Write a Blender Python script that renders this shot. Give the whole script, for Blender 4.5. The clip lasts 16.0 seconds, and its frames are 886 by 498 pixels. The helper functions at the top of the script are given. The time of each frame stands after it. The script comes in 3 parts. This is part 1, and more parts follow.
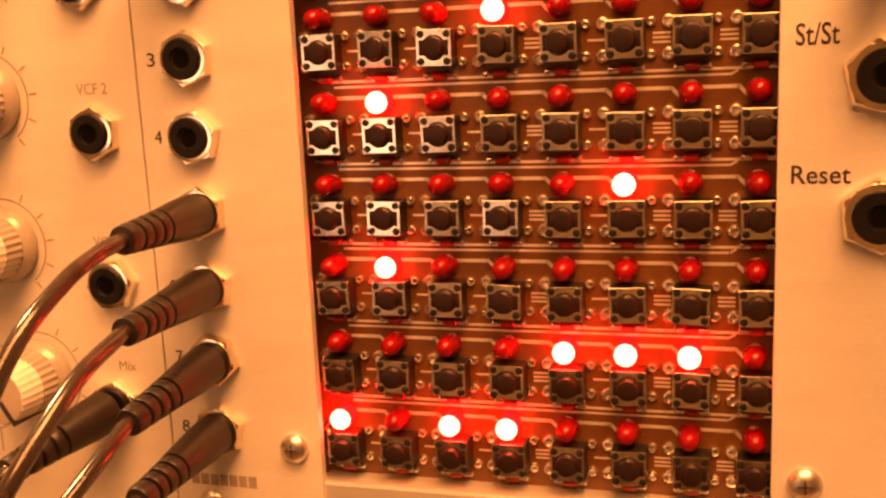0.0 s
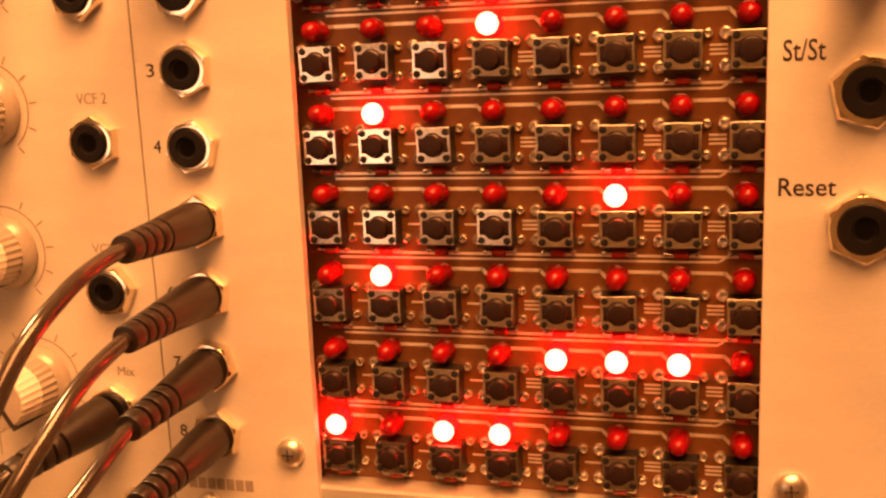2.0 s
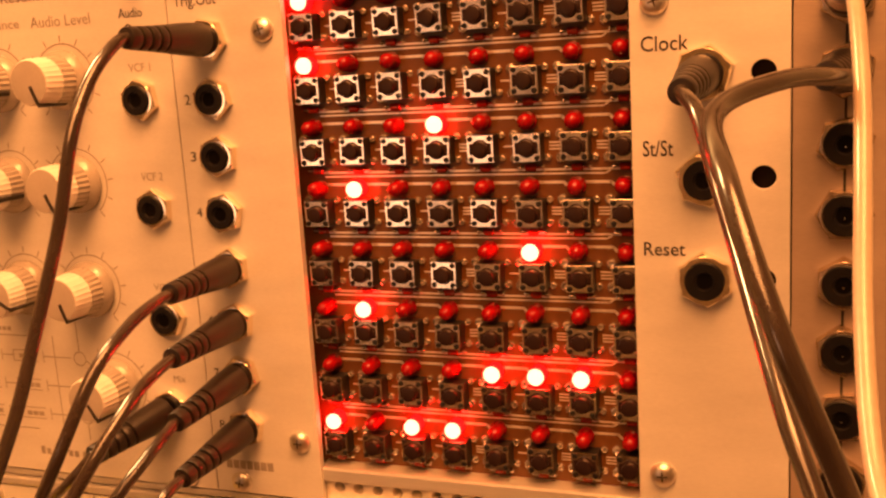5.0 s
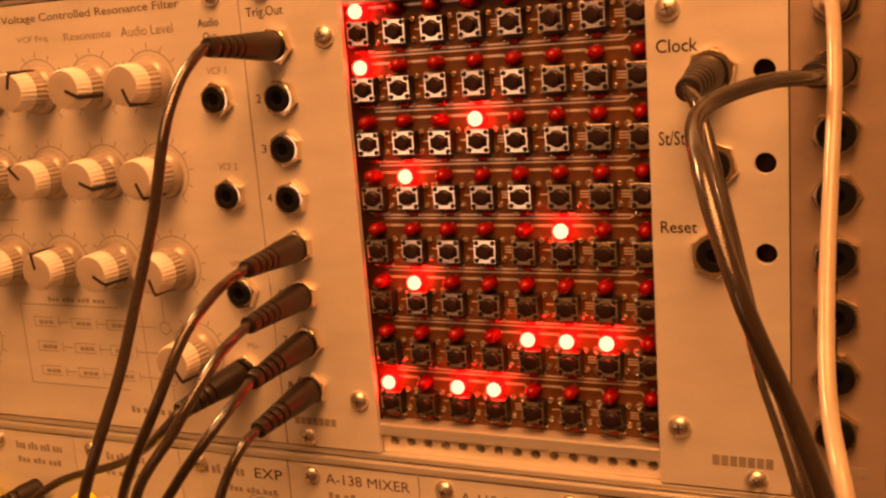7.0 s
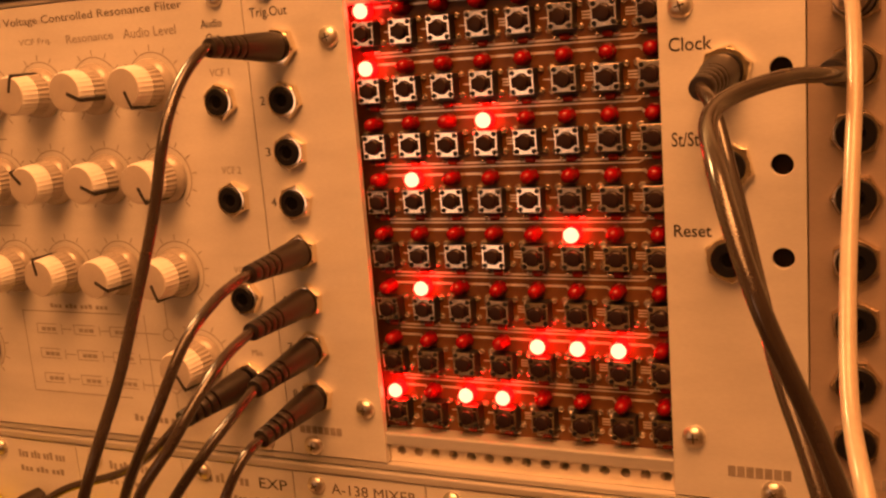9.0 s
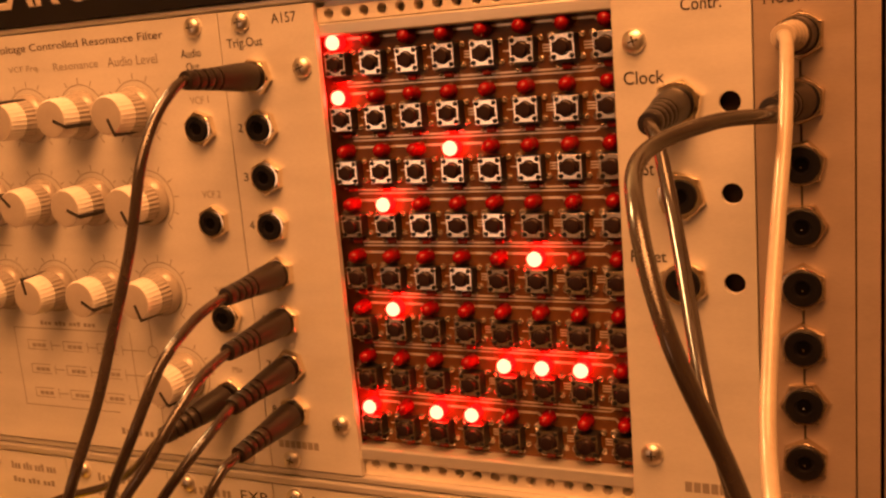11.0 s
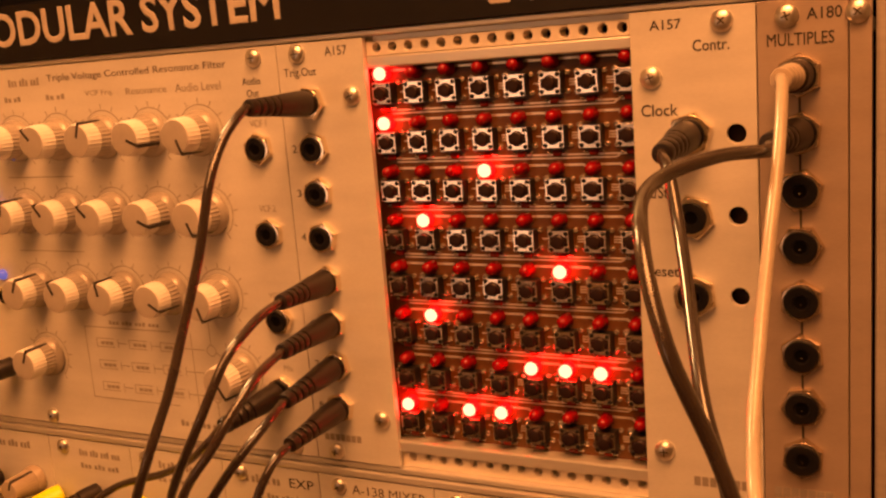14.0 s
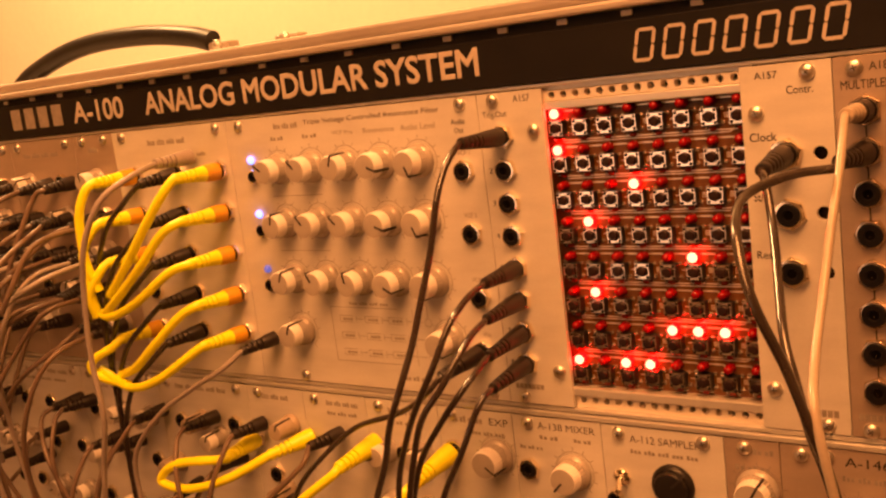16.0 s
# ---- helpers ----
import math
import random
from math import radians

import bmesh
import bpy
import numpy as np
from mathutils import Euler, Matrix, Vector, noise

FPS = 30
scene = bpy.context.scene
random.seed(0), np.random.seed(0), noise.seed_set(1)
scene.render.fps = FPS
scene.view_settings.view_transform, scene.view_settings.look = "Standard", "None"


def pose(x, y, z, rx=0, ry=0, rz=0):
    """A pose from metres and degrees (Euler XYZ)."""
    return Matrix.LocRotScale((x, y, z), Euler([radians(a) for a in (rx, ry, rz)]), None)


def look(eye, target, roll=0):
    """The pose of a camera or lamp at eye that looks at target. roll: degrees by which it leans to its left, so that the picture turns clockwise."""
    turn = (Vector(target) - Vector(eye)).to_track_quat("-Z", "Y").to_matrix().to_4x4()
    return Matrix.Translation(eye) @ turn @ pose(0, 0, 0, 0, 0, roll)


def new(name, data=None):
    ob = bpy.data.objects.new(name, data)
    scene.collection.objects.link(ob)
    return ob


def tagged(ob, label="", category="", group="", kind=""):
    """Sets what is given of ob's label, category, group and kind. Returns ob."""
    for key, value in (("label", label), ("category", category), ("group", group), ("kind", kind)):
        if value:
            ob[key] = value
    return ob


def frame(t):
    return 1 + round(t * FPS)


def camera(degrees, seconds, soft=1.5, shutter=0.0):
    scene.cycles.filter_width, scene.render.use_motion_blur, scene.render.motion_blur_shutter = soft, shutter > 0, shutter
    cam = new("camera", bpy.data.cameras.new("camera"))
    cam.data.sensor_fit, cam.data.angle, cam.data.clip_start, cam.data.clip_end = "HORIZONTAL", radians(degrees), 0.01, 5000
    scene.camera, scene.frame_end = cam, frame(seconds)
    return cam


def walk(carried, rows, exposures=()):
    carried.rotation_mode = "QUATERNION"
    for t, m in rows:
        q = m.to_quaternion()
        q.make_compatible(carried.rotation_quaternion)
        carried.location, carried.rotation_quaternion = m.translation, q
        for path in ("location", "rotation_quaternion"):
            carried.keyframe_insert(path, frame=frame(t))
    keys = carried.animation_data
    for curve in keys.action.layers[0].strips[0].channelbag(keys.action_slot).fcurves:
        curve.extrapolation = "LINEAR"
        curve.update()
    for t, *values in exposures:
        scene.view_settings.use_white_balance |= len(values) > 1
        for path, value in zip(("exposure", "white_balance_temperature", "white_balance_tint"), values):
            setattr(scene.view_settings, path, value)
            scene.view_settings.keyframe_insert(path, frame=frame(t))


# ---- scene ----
cam = camera(47.15, 16.0, soft=2.4)
PATH = [
    (0, (0.07045, -0.15820, 0.08406), (-0.01183, 0.12447, 0.02636), -2.556),
    (0.5, (0.06901, -0.16008, 0.08604), (-0.00965, 0.12323, 0.02650), -2.259),
    (1, (0.07384, -0.15977, 0.08428), (-0.00691, 0.12380, 0.02890), -2.106),
    (1.5, (0.07044, -0.15957, 0.08392), (-0.00745, 0.12433, 0.02615), -1.930),
    (2, (0.07044, -0.16118, 0.08622), (-0.00885, 0.12230, 0.02829), -2.310),
    (2.5, (0.07646, -0.16556, 0.08733), (-0.00287, 0.11758, 0.02785), -2.239),
    (3, (0.08166, -0.17233, 0.08739), (-0.00310, 0.10960, 0.02967), -2.473),
    (3.5, (0.09227, -0.17752, 0.09457), (0.00162, 0.10247, 0.03636), -3.111),
    (4, (0.09552, -0.18685, 0.09720), (0.00339, 0.09271, 0.03929), -2.929),
    (4.2, (0.10222, -0.18821, 0.09878), (0.00375, 0.08931, 0.04145), -3.021),
    (6.3, (0.12408, -0.22958, 0.11176), (0.01152, 0.04201, 0.05203), -4.058),
    (6.5, (0.12911, -0.22883, 0.11069), (0.00710, 0.03849, 0.05024), -4.586),
    (7, (0.12648, -0.23009, 0.11034), (0.00641, 0.03790, 0.04902), -4.439),
    (7.5, (0.12682, -0.22506, 0.10716), (0.00813, 0.04390, 0.04736), -4.415),
    (8, (0.12995, -0.22392, 0.11001), (0.01416, 0.04655, 0.05138), -4.483),
    (8.5, (0.12366, -0.22629, 0.10808), (0.00435, 0.04281, 0.05019), -4.353),
    (9, (0.12542, -0.22409, 0.10833), (0.00165, 0.04278, 0.04947), -4.628),
    (9.2, (0.12761, -0.22718, 0.11157), (0.00582, 0.04116, 0.05534), -4.860),
    (11.3, (0.13857, -0.22689, 0.11527), (0.01080, 0.03798, 0.05594), -4.564),
    (11.5, (0.13790, -0.22823, 0.11291), (0.00965, 0.03677, 0.05527), -4.113),
    (12, (0.14068, -0.23166, 0.11548), (0.01228, 0.03340, 0.05839), -3.916),
    (12.5, (0.14456, -0.23525, 0.11750), (0.01503, 0.02901, 0.05930), -3.815),
    (13, (0.14557, -0.23820, 0.12190), (0.01621, 0.02621, 0.06399), -4.076),
    (13.5, (0.14640, -0.24370, 0.12413), (0.01435, 0.01947, 0.06661), -4.511),
    (14, (0.14977, -0.25016, 0.12249), (0.01432, 0.01146, 0.06584), -4.495),
    (14.5, (0.16007, -0.26528, 0.12955), (0.01335, -0.01062, 0.06936), -5.279),
    (15, (0.17372, -0.29202, 0.13467), (0.01048, -0.04667, 0.07849), -5.994),
    (15.5, (0.17744, -0.31601, 0.14122), (0.01553, -0.06953, 0.08612), -5.949),
    (16, (0.19386, -0.34320, 0.14106), (0.02036, -0.10415, 0.08855), -7.200),
]
walk(cam, [(t, look(eye, target, roll)) for t, eye, target, roll in PATH],
     exposures=[(0, 0.80), (4.0, 0.80), (6.5, 0.06), (14.0, 0.05), (16.0, 0.20)])

# ---- light: warm lamps in a cream room, out of view ----
world = bpy.data.worlds.new("room_air")
scene.world = world
world.use_nodes = True
world.node_tree.nodes["Background"].inputs[0].default_value = (1.0, 0.55, 0.2, 1)
world.node_tree.nodes["Background"].inputs[1].default_value = 0.05


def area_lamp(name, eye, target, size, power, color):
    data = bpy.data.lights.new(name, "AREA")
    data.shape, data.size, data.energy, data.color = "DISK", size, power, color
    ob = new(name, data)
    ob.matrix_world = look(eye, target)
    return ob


WARM = (1.0, 0.345, 0.092)
area_lamp("ceiling_lamp_light", (0.06, -0.95, 1.05), (0.02, 0.0, 0.06), 0.90, 17.0, WARM)
area_lamp("shelf_lamp_light", (0.24, -0.32, 0.85), (-0.02, -0.02, 0.06), 0.50, 10.6, WARM)
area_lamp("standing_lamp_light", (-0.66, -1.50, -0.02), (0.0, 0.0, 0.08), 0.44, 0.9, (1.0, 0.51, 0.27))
# Added fill with no known lamp behind it; brightens the back wall and case top.
area_lamp("wall_fill_light", (-0.9, 0.10, 1.0), (-0.5, 0.62, 0.25), 0.30, 22.0, (1.0, 0.50, 0.18))


# ---- materials ----
def mat(name, color, rough=0.5, metal=0.0, vary=0.12, scale=60.0, fine=900.0, bump=0.15, stretch=(1, 1, 1), coat=0.0, gloss=0.5):
    m = bpy.data.materials.new(name)
    m.use_nodes = True
    n, l = m.node_tree.nodes, m.node_tree.links
    b = n["Principled BSDF"]
    tc = n.new("ShaderNodeTexCoord")
    mp = n.new("ShaderNodeMapping")
    mp.inputs["Scale"].default_value = stretch
    l.new(tc.outputs["Object"], mp.inputs["Vector"])
    big, small = n.new("ShaderNodeTexNoise"), n.new("ShaderNodeTexNoise")
    for node, s in ((big, scale), (small, fine)):
        node.inputs["Scale"].default_value = s
        node.inputs["Detail"].default_value = 4
        l.new(mp.outputs["Vector"], node.inputs["Vector"])
    ramp = n.new("ShaderNodeMapRange")
    ramp.inputs["From Min"].default_value, ramp.inputs["From Max"].default_value = 0.3, 0.7
    ramp.inputs["To Min"].default_value, ramp.inputs["To Max"].default_value = 1 - vary, 1 + vary * 0.5
    l.new(big.outputs["Fac"], ramp.inputs["Value"])
    grain = n.new("ShaderNodeMapRange")
    grain.inputs["From Min"].default_value, grain.inputs["From Max"].default_value = 0.3, 0.7
    grain.inputs["To Min"].default_value, grain.inputs["To Max"].default_value = 1 - vary * 0.4, 1 + vary * 0.3
    l.new(small.outputs["Fac"], grain.inputs["Value"])
    mul = n.new("ShaderNodeMath")
    mul.operation = "MULTIPLY"
    l.new(ramp.outputs["Result"], mul.inputs[0])
    l.new(grain.outputs["Result"], mul.inputs[1])
    scl = n.new("ShaderNodeVectorMath")
    scl.operation = "SCALE"
    scl.inputs[0].default_value = color
    l.new(mul.outputs["Value"], scl.inputs["Scale"])
    l.new(scl.outputs["Vector"], b.inputs["Base Color"])
    rr = n.new("ShaderNodeMapRange")
    rr.inputs["To Min"].default_value, rr.inputs["To Max"].default_value = max(0.03, rough * 0.8), min(1, rough * 1.2)
    l.new(big.outputs["Fac"], rr.inputs["Value"])
    l.new(rr.outputs["Result"], b.inputs["Roughness"])
    b.inputs["Metallic"].default_value = metal
    b.inputs["Coat Weight"].default_value = coat
    b.inputs["Specular IOR Level"].default_value = gloss
    if bump:
        bp = n.new("ShaderNodeBump")
        bp.inputs["Strength"].default_value = bump
        bp.inputs["Distance"].default_value = 0.00003
        l.new(small.outputs["Fac"], bp.inputs["Height"])
        l.new(bp.outputs["Normal"], b.inputs["Normal"])
    return m


def glow(name, color, strength, base, rough=0.25):
    m = bpy.data.materials.new(name)
    m.use_nodes = True
    b = m.node_tree.nodes["Principled BSDF"]
    b.inputs["Base Color"].default_value = (*base, 1)
    b.inputs["Roughness"].default_value = rough
    b.inputs["Emission Color"].default_value = (*color, 1)
    b.inputs["Emission Strength"].default_value = strength
    return m


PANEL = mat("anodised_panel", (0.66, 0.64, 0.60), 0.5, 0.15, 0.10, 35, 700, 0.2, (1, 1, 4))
# Browner, darker and more metallic panel tone.
PANEL_B = mat("anodised_panel_brown", (0.48, 0.39, 0.32), 0.38, 0.45, 0.10, 35, 700, 0.2, (1, 1, 4))
RAIL = mat("aluminium_rail", (0.72, 0.70, 0.66), 0.35, 0.6, 0.12, 60, 900, 0.2, (0.2, 1, 6))
STEEL = mat("zinc_screw_steel", (0.80, 0.77, 0.72), 0.36, 1.0, 0.2, 300, 1500, 0.2)
CHROME = mat("nickel_nut", (0.92, 0.84, 0.70), 0.13, 1.0, 0.15, 300, 1500, 0.15)
NICKEL = mat("dull_nickel_nut", (0.66, 0.58, 0.49), 0.22, 1.0, 0.15, 300, 1500, 0.15)
# Dark tone for the shade in screw crosses and side panel slots.
SLOT = mat("slot_shade", (0.10, 0.08, 0.06), 0.6, 0.4, 0.2, 300, 1500, 0)
BLACK = mat("black_plastic", (0.014, 0.012, 0.011), 0.38, 0, 0.3, 200, 1500, 0.2, gloss=0.35)
SOCKET = mat("matt_black_socket", (0.006, 0.005, 0.005), 0.5, 0, 0.3, 200, 1500, 0, gloss=0.25)
DIM = mat("soft_black_print", (0.10, 0.075, 0.06), 0.6, 0, 0.2, 300, 2000, 0)
PLUNGER = mat("dark_button_plastic", (0.022, 0.010, 0.008), 0.4, 0, 0.3, 200, 1500, 0.1, gloss=0.25)
# Near-black tone stands in for the shade inside sockets, holes and the case.
HOLE = mat("inside_shade", (0.003, 0.0025, 0.0025), 0.9, 0, 0.2, 100, 500, 0, gloss=0.05)
RUBBER = mat("black_cable_rubber", (0.036, 0.025, 0.020), 0.19, 0, 0.25, 90, 900, 0.08, gloss=0.9)
TANGLE = mat("brown_black_cable_jacket", (0.17, 0.12, 0.09), 0.34, 0, 0.25, 90, 900, 0.08)
PLUG = mat("moulded_black_plug", (0.018, 0.012, 0.010), 0.42, 0, 0.25, 200, 1200, 0.25, gloss=0.5)
CREAM = mat("cream_cable_jacket", (0.42, 0.35, 0.28), 0.24, 0, 0.12, 90, 900, 0.1)
GREYC = mat("grey_cable_jacket", (0.33, 0.29, 0.27), 0.4, 0, 0.12, 90, 900, 0.1)
YELLOW = mat("yellow_cable_jacket", (0.95, 0.92, 0.003), 0.38, 0, 0.1, 90, 900, 0.1)
YELLOW_TIP = mat("orange_plug_end", (0.66, 0.34, 0.006), 0.45, 0, 0.15, 90, 900, 0.1)
# Pale cap and darker sleeve partly carry the knob's highlight and shade as colour.
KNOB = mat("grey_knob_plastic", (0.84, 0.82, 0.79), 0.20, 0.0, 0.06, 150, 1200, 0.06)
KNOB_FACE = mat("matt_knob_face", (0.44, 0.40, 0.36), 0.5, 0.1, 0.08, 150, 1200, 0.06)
KNOB_SIDE = mat("shaded_knob_sleeve", (0.42, 0.385, 0.35), 0.22, 0.1, 0.10, 150, 1200, 0.1)
INK = mat("black_print", (0.025, 0.02, 0.018), 0.6, 0, 0.3, 300, 2000, 0)
SCALE = mat("grey_scale_print", (0.30, 0.26, 0.22), 0.6, 0, 0.2, 300, 2000, 0)
PALE = mat("pale_grey_print", (0.34, 0.30, 0.26), 0.6, 0, 0.2, 300, 2000, 0)
FAINT = mat("grey_print", (0.30, 0.265, 0.23), 0.6, 0, 0.2, 300, 2000, 0)
STRIP = mat("black_fascia", (0.008, 0.007, 0.007), 0.55, 0, 0.25, 60, 900, 0.1, gloss=0.25)
LETTER = mat("pale_lettering", (0.50, 0.45, 0.40), 0.5, 0, 0.1, 200, 1500, 0.1)
PCB = mat("brown_circuit_board", (0.122, 0.046, 0.011), 0.36, 0, 0.25, 70, 500, 0.2, gloss=0.3)
STRIP_STEEL = mat("plated_steel_strip", (0.92, 0.84, 0.72), 0.36, 0.25, 0.12, 120, 900, 0.1, (0.3, 1, 3))
TRACE = mat("tinned_trace", (0.80, 0.70, 0.60), 0.30, 0.55, 0.2, 200, 900, 0.15)
SOLDER = mat("solder", (0.74, 0.66, 0.58), 0.26, 0.9, 0.3, 400, 1500, 0.4)
PLATE = mat("switch_cover_steel", (0.86, 0.80, 0.75), 0.17, 1.0, 0.2, 250, 900, 0.06)
GLASS_RED = mat("red_diode_glass", (0.35, 0.03, 0.015), 0.15, 0, 0.2, 300, 900, 0)
LED_OFF = mat("unlit_red_led", (0.24, 0.002, 0.004), 0.2, 0, 0.15, 300, 900, 0, gloss=0.35)
LED_STEM = glow("lit_led_stem", (1.0, 0.0002, 0.0002), 38.0, (0.4, 0.002, 0.002), 0.9)
LED_ON = glow("lit_red_led", (1.0, 0.036, 0.018), 34.0, (0.6, 0.02, 0.02))
LED_BLUE_DIM = glow("faint_blue_led", (0.22, 0.28, 1.0), 0.35, (0.1, 0.1, 0.5))
LED_BLUE = glow("lit_blue_led", (0.22, 0.28, 1.0), 3.0, (0.1, 0.1, 0.6))
CASE = mat("grey_case_aluminium", (0.50, 0.45, 0.40), 0.4, 0.4, 0.15, 20, 600, 0.2, (0.3, 1, 3))
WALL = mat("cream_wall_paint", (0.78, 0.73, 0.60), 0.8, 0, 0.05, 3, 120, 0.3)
# Browner tone for unseen walls, chosen to cut bounced light and darken reflections.
DIM_WALL = mat("fill_cutting_wall_brown", (0.46, 0.38, 0.29), 0.8, 0, 0.08, 3, 120, 0.3)
WOOD = mat("brown_table_wood", (0.10, 0.06, 0.035), 0.4, 0, 0.3, 8, 200, 0.2, (1, 8, 1))


# ---- mesh helpers ----
def origin(ob):
    v = Vector((0, 0, 0))
    while ob:
        v += ob.location
        ob = ob.parent
    return v


def smooth(me, angle=0.6):
    me.shade_smooth()
    me.set_sharp_from_angle(angle=angle)


def part(name, bm, material, parent=None, label="", flat=False):
    """Links a bmesh in world metres as one mesh object under a thing or a part."""
    me = bpy.data.meshes.new(name)
    off = origin(parent)
    if off.length:
        bmesh.ops.translate(bm, verts=bm.verts, vec=-off)
    bmesh.ops.recalc_face_normals(bm, faces=bm.faces)
    bm.to_mesh(me)
    bm.free()
    me.materials.append(material)
    if not flat:
        smooth(me)
    ob = new(name, me)
    ob.parent = parent
    if label:
        tagged(ob, label)
    return ob


def shared(name, bm, material, angle=0.6):
    me = bpy.data.meshes.new(name)
    bmesh.ops.recalc_face_normals(bm, faces=bm.faces)
    bm.to_mesh(me)
    bm.free()
    me.materials.append(material)
    smooth(me, angle)
    return me


def piece(name, me, parent, at, label=""):
    ob = new(name, me)
    ob.parent = parent
    ob.location = Vector(at) - origin(parent)
    if label:
        tagged(ob, label)
    return ob


def thing(name, at, label, category, group="", kind=""):
    ob = new(name)
    ob.location = at
    ob.empty_display_size = 0.01
    return tagged(ob, label, category, group, kind)


def box(bm, x0, x1, y0, y1, z0, z1, bevel=0.0):
    """A box in millimetres."""
    r = bmesh.ops.create_cube(bm, size=1.0)
    for v in r["verts"]:
        v.co = Vector(((x0 + x1) / 2 + v.co.x * (x1 - x0), (y0 + y1) / 2 + v.co.y * (y1 - y0), (z0 + z1) / 2 + v.co.z * (z1 - z0))) / 1000
    if bevel:
        edges = list({e for v in r["verts"] for e in v.link_edges})
        bmesh.ops.bevel(bm, geom=edges, offset=bevel / 1000, segments=2, affect="EDGES", profile=0.5)
    return bm


def lathe(bm, at, profile, segs=24, axis=(0, -1, 0), flute=0.0, sides=0):
    """Turns a profile of (distance along the axis, radius), millimetres, about the axis from the point at."""
    q = Vector(axis).to_track_quat("Z", "Y")
    rings = []
    for d, r in profile:
        ring = []
        for k in range(segs):
            a = 2 * math.pi * k / segs
            rr = r * (1 - flute * (k % 2))
            ring.append(bm.verts.new((Vector(at) + q @ Vector((rr * math.cos(a), rr * math.sin(a), d))) / 1000))
        rings.append(ring)
    for a, b in zip(rings, rings[1:]):
        for k in range(segs):
            bm.faces.new((a[k], a[(k + 1) % segs], b[(k + 1) % segs], b[k]))
    bm.faces.new(rings[-1])
    bm.faces.new(list(reversed(rings[0])))
    return bm


def spline(points, per=10):
    """A smooth line through the points."""
    p = [Vector(a) for a in points]
    p = [p[0] * 2 - p[1]] + p + [p[-1] * 2 - p[-2]]
    out = []
    for i in range(1, len(p) - 2):
        for k in range(per):
            t = k / per
            a, b, c, d = p[i - 1:i + 3]
            out.append(0.5 * (2 * b + (c - a) * t + (2 * a - 5 * b + 4 * c - d) * t * t + (3 * b - a - 3 * c + d) * t ** 3))
    return out + [p[-2]]


def tube(bm, points, radius, segs=12, per=10):
    """A round cable through points in millimetres."""
    line = spline(points, per)
    side = None
    rings = []
    for i, c in enumerate(line):
        d = (line[min(i + 1, len(line) - 1)] - line[max(i - 1, 0)]).normalized()
        if side is None:
            side = d.orthogonal().normalized()
        side = (side - d * side.dot(d)).normalized()
        up = d.cross(side)
        rings.append([bm.verts.new((c + (side * math.cos(2 * math.pi * k / segs) + up * math.sin(2 * math.pi * k / segs)) * radius) / 1000) for k in range(segs)])
    for a, b in zip(rings, rings[1:]):
        for k in range(segs):
            bm.faces.new((a[k], a[(k + 1) % segs], b[(k + 1) % segs], b[k]))
    bm.faces.new(rings[-1])
    bm.faces.new(list(reversed(rings[0])))
    return bm


def sheet(name, rect, holes, y0, y1, material, parent, label="", bevel=0.15):
    """A plate with round holes cut through it: rect x0, x1, z0, z1, holes (x, z, r), millimetres; y0 is its front."""
    cu = bpy.data.curves.new(name, "CURVE")
    cu.dimensions, cu.fill_mode = "2D", "BOTH"
    x0, x1, z0, z1 = rect
    cx, cz = (x0 + x1) / 2, (z0 + z1) / 2
    loops = [[(x0, z0), (x1, z0), (x1, z1), (x0, z1)]]
    for hx, hz, r in holes:
        loops.append([(hx + r * math.cos(2 * math.pi * k / 20), hz + r * math.sin(2 * math.pi * k / 20)) for k in range(20)])
    for loop in loops:
        s = cu.splines.new("POLY")
        s.points.add(len(loop) - 1)
        for pt, (x, z) in zip(s.points, loop):
            pt.co = ((x - cx) / 1000, (z - cz) / 1000, 0, 1)
        s.use_cyclic_u = True
    b = bevel / 1000
    cu.extrude = max(0.00001, abs(y1 - y0) / 2000 - b)
    cu.bevel_depth, cu.bevel_resolution, cu.offset = b, 1, -b
    tmp = bpy.data.objects.new(name, cu)
    me = bpy.data.meshes.new_from_object(tmp)
    bpy.data.objects.remove(tmp)
    off = origin(parent)
    me.transform(Matrix.Translation(Vector((cx, (y0 + y1) / 2, cz)) / 1000 - off) @ Matrix.Rotation(math.pi / 2, 4, "X"))
    bm = bmesh.new()
    bm.from_mesh(me)
    bmesh.ops.remove_doubles(bm, verts=bm.verts, dist=0.000005)
    bm.to_mesh(me)
    bm.free()
    me.name = name
    me.materials.clear()
    me.materials.append(material)
    smooth(me, 0.1)
    ob = new(name, me)
    ob.parent = parent
    if label:
        tagged(ob, label)
    return ob


def text(words, x0, x1, z0, z1, parent, material=None, y=-0.06, bold=0.0, deep=0.03, name="lettering"):
    """Words fitted into x0..x1, z0..z1 on a front, millimetres."""
    cu = bpy.data.curves.new(name, "FONT")
    cu.body, cu.size, cu.extrude, cu.resolution_u, cu.bevel_depth, cu.bevel_resolution = words, 1.0, 0.001, 3, bold, 0
    tmp = bpy.data.objects.new(name, cu)
    me = bpy.data.meshes.new_from_object(tmp)
    bpy.data.objects.remove(tmp)
    co = [v.co for v in me.vertices]
    ax, bx = min(c.x for c in co), max(c.x for c in co)
    az, bz = min(c.y for c in co), max(c.y for c in co)
    off = origin(parent)
    for v in me.vertices:
        v.co = Vector((x0 + (v.co.x - ax) / (bx - ax) * (x1 - x0), y - max(-1.0, min(1.0, v.co.z / (0.001 + bold))) * deep, z0 + (v.co.y - az) / (bz - az) * (z1 - z0))) / 1000 - off
    me.name = name
    me.materials.clear()
    me.materials.append(material or INK)
    ob = new(name, me)
    ob.parent = parent
    return ob


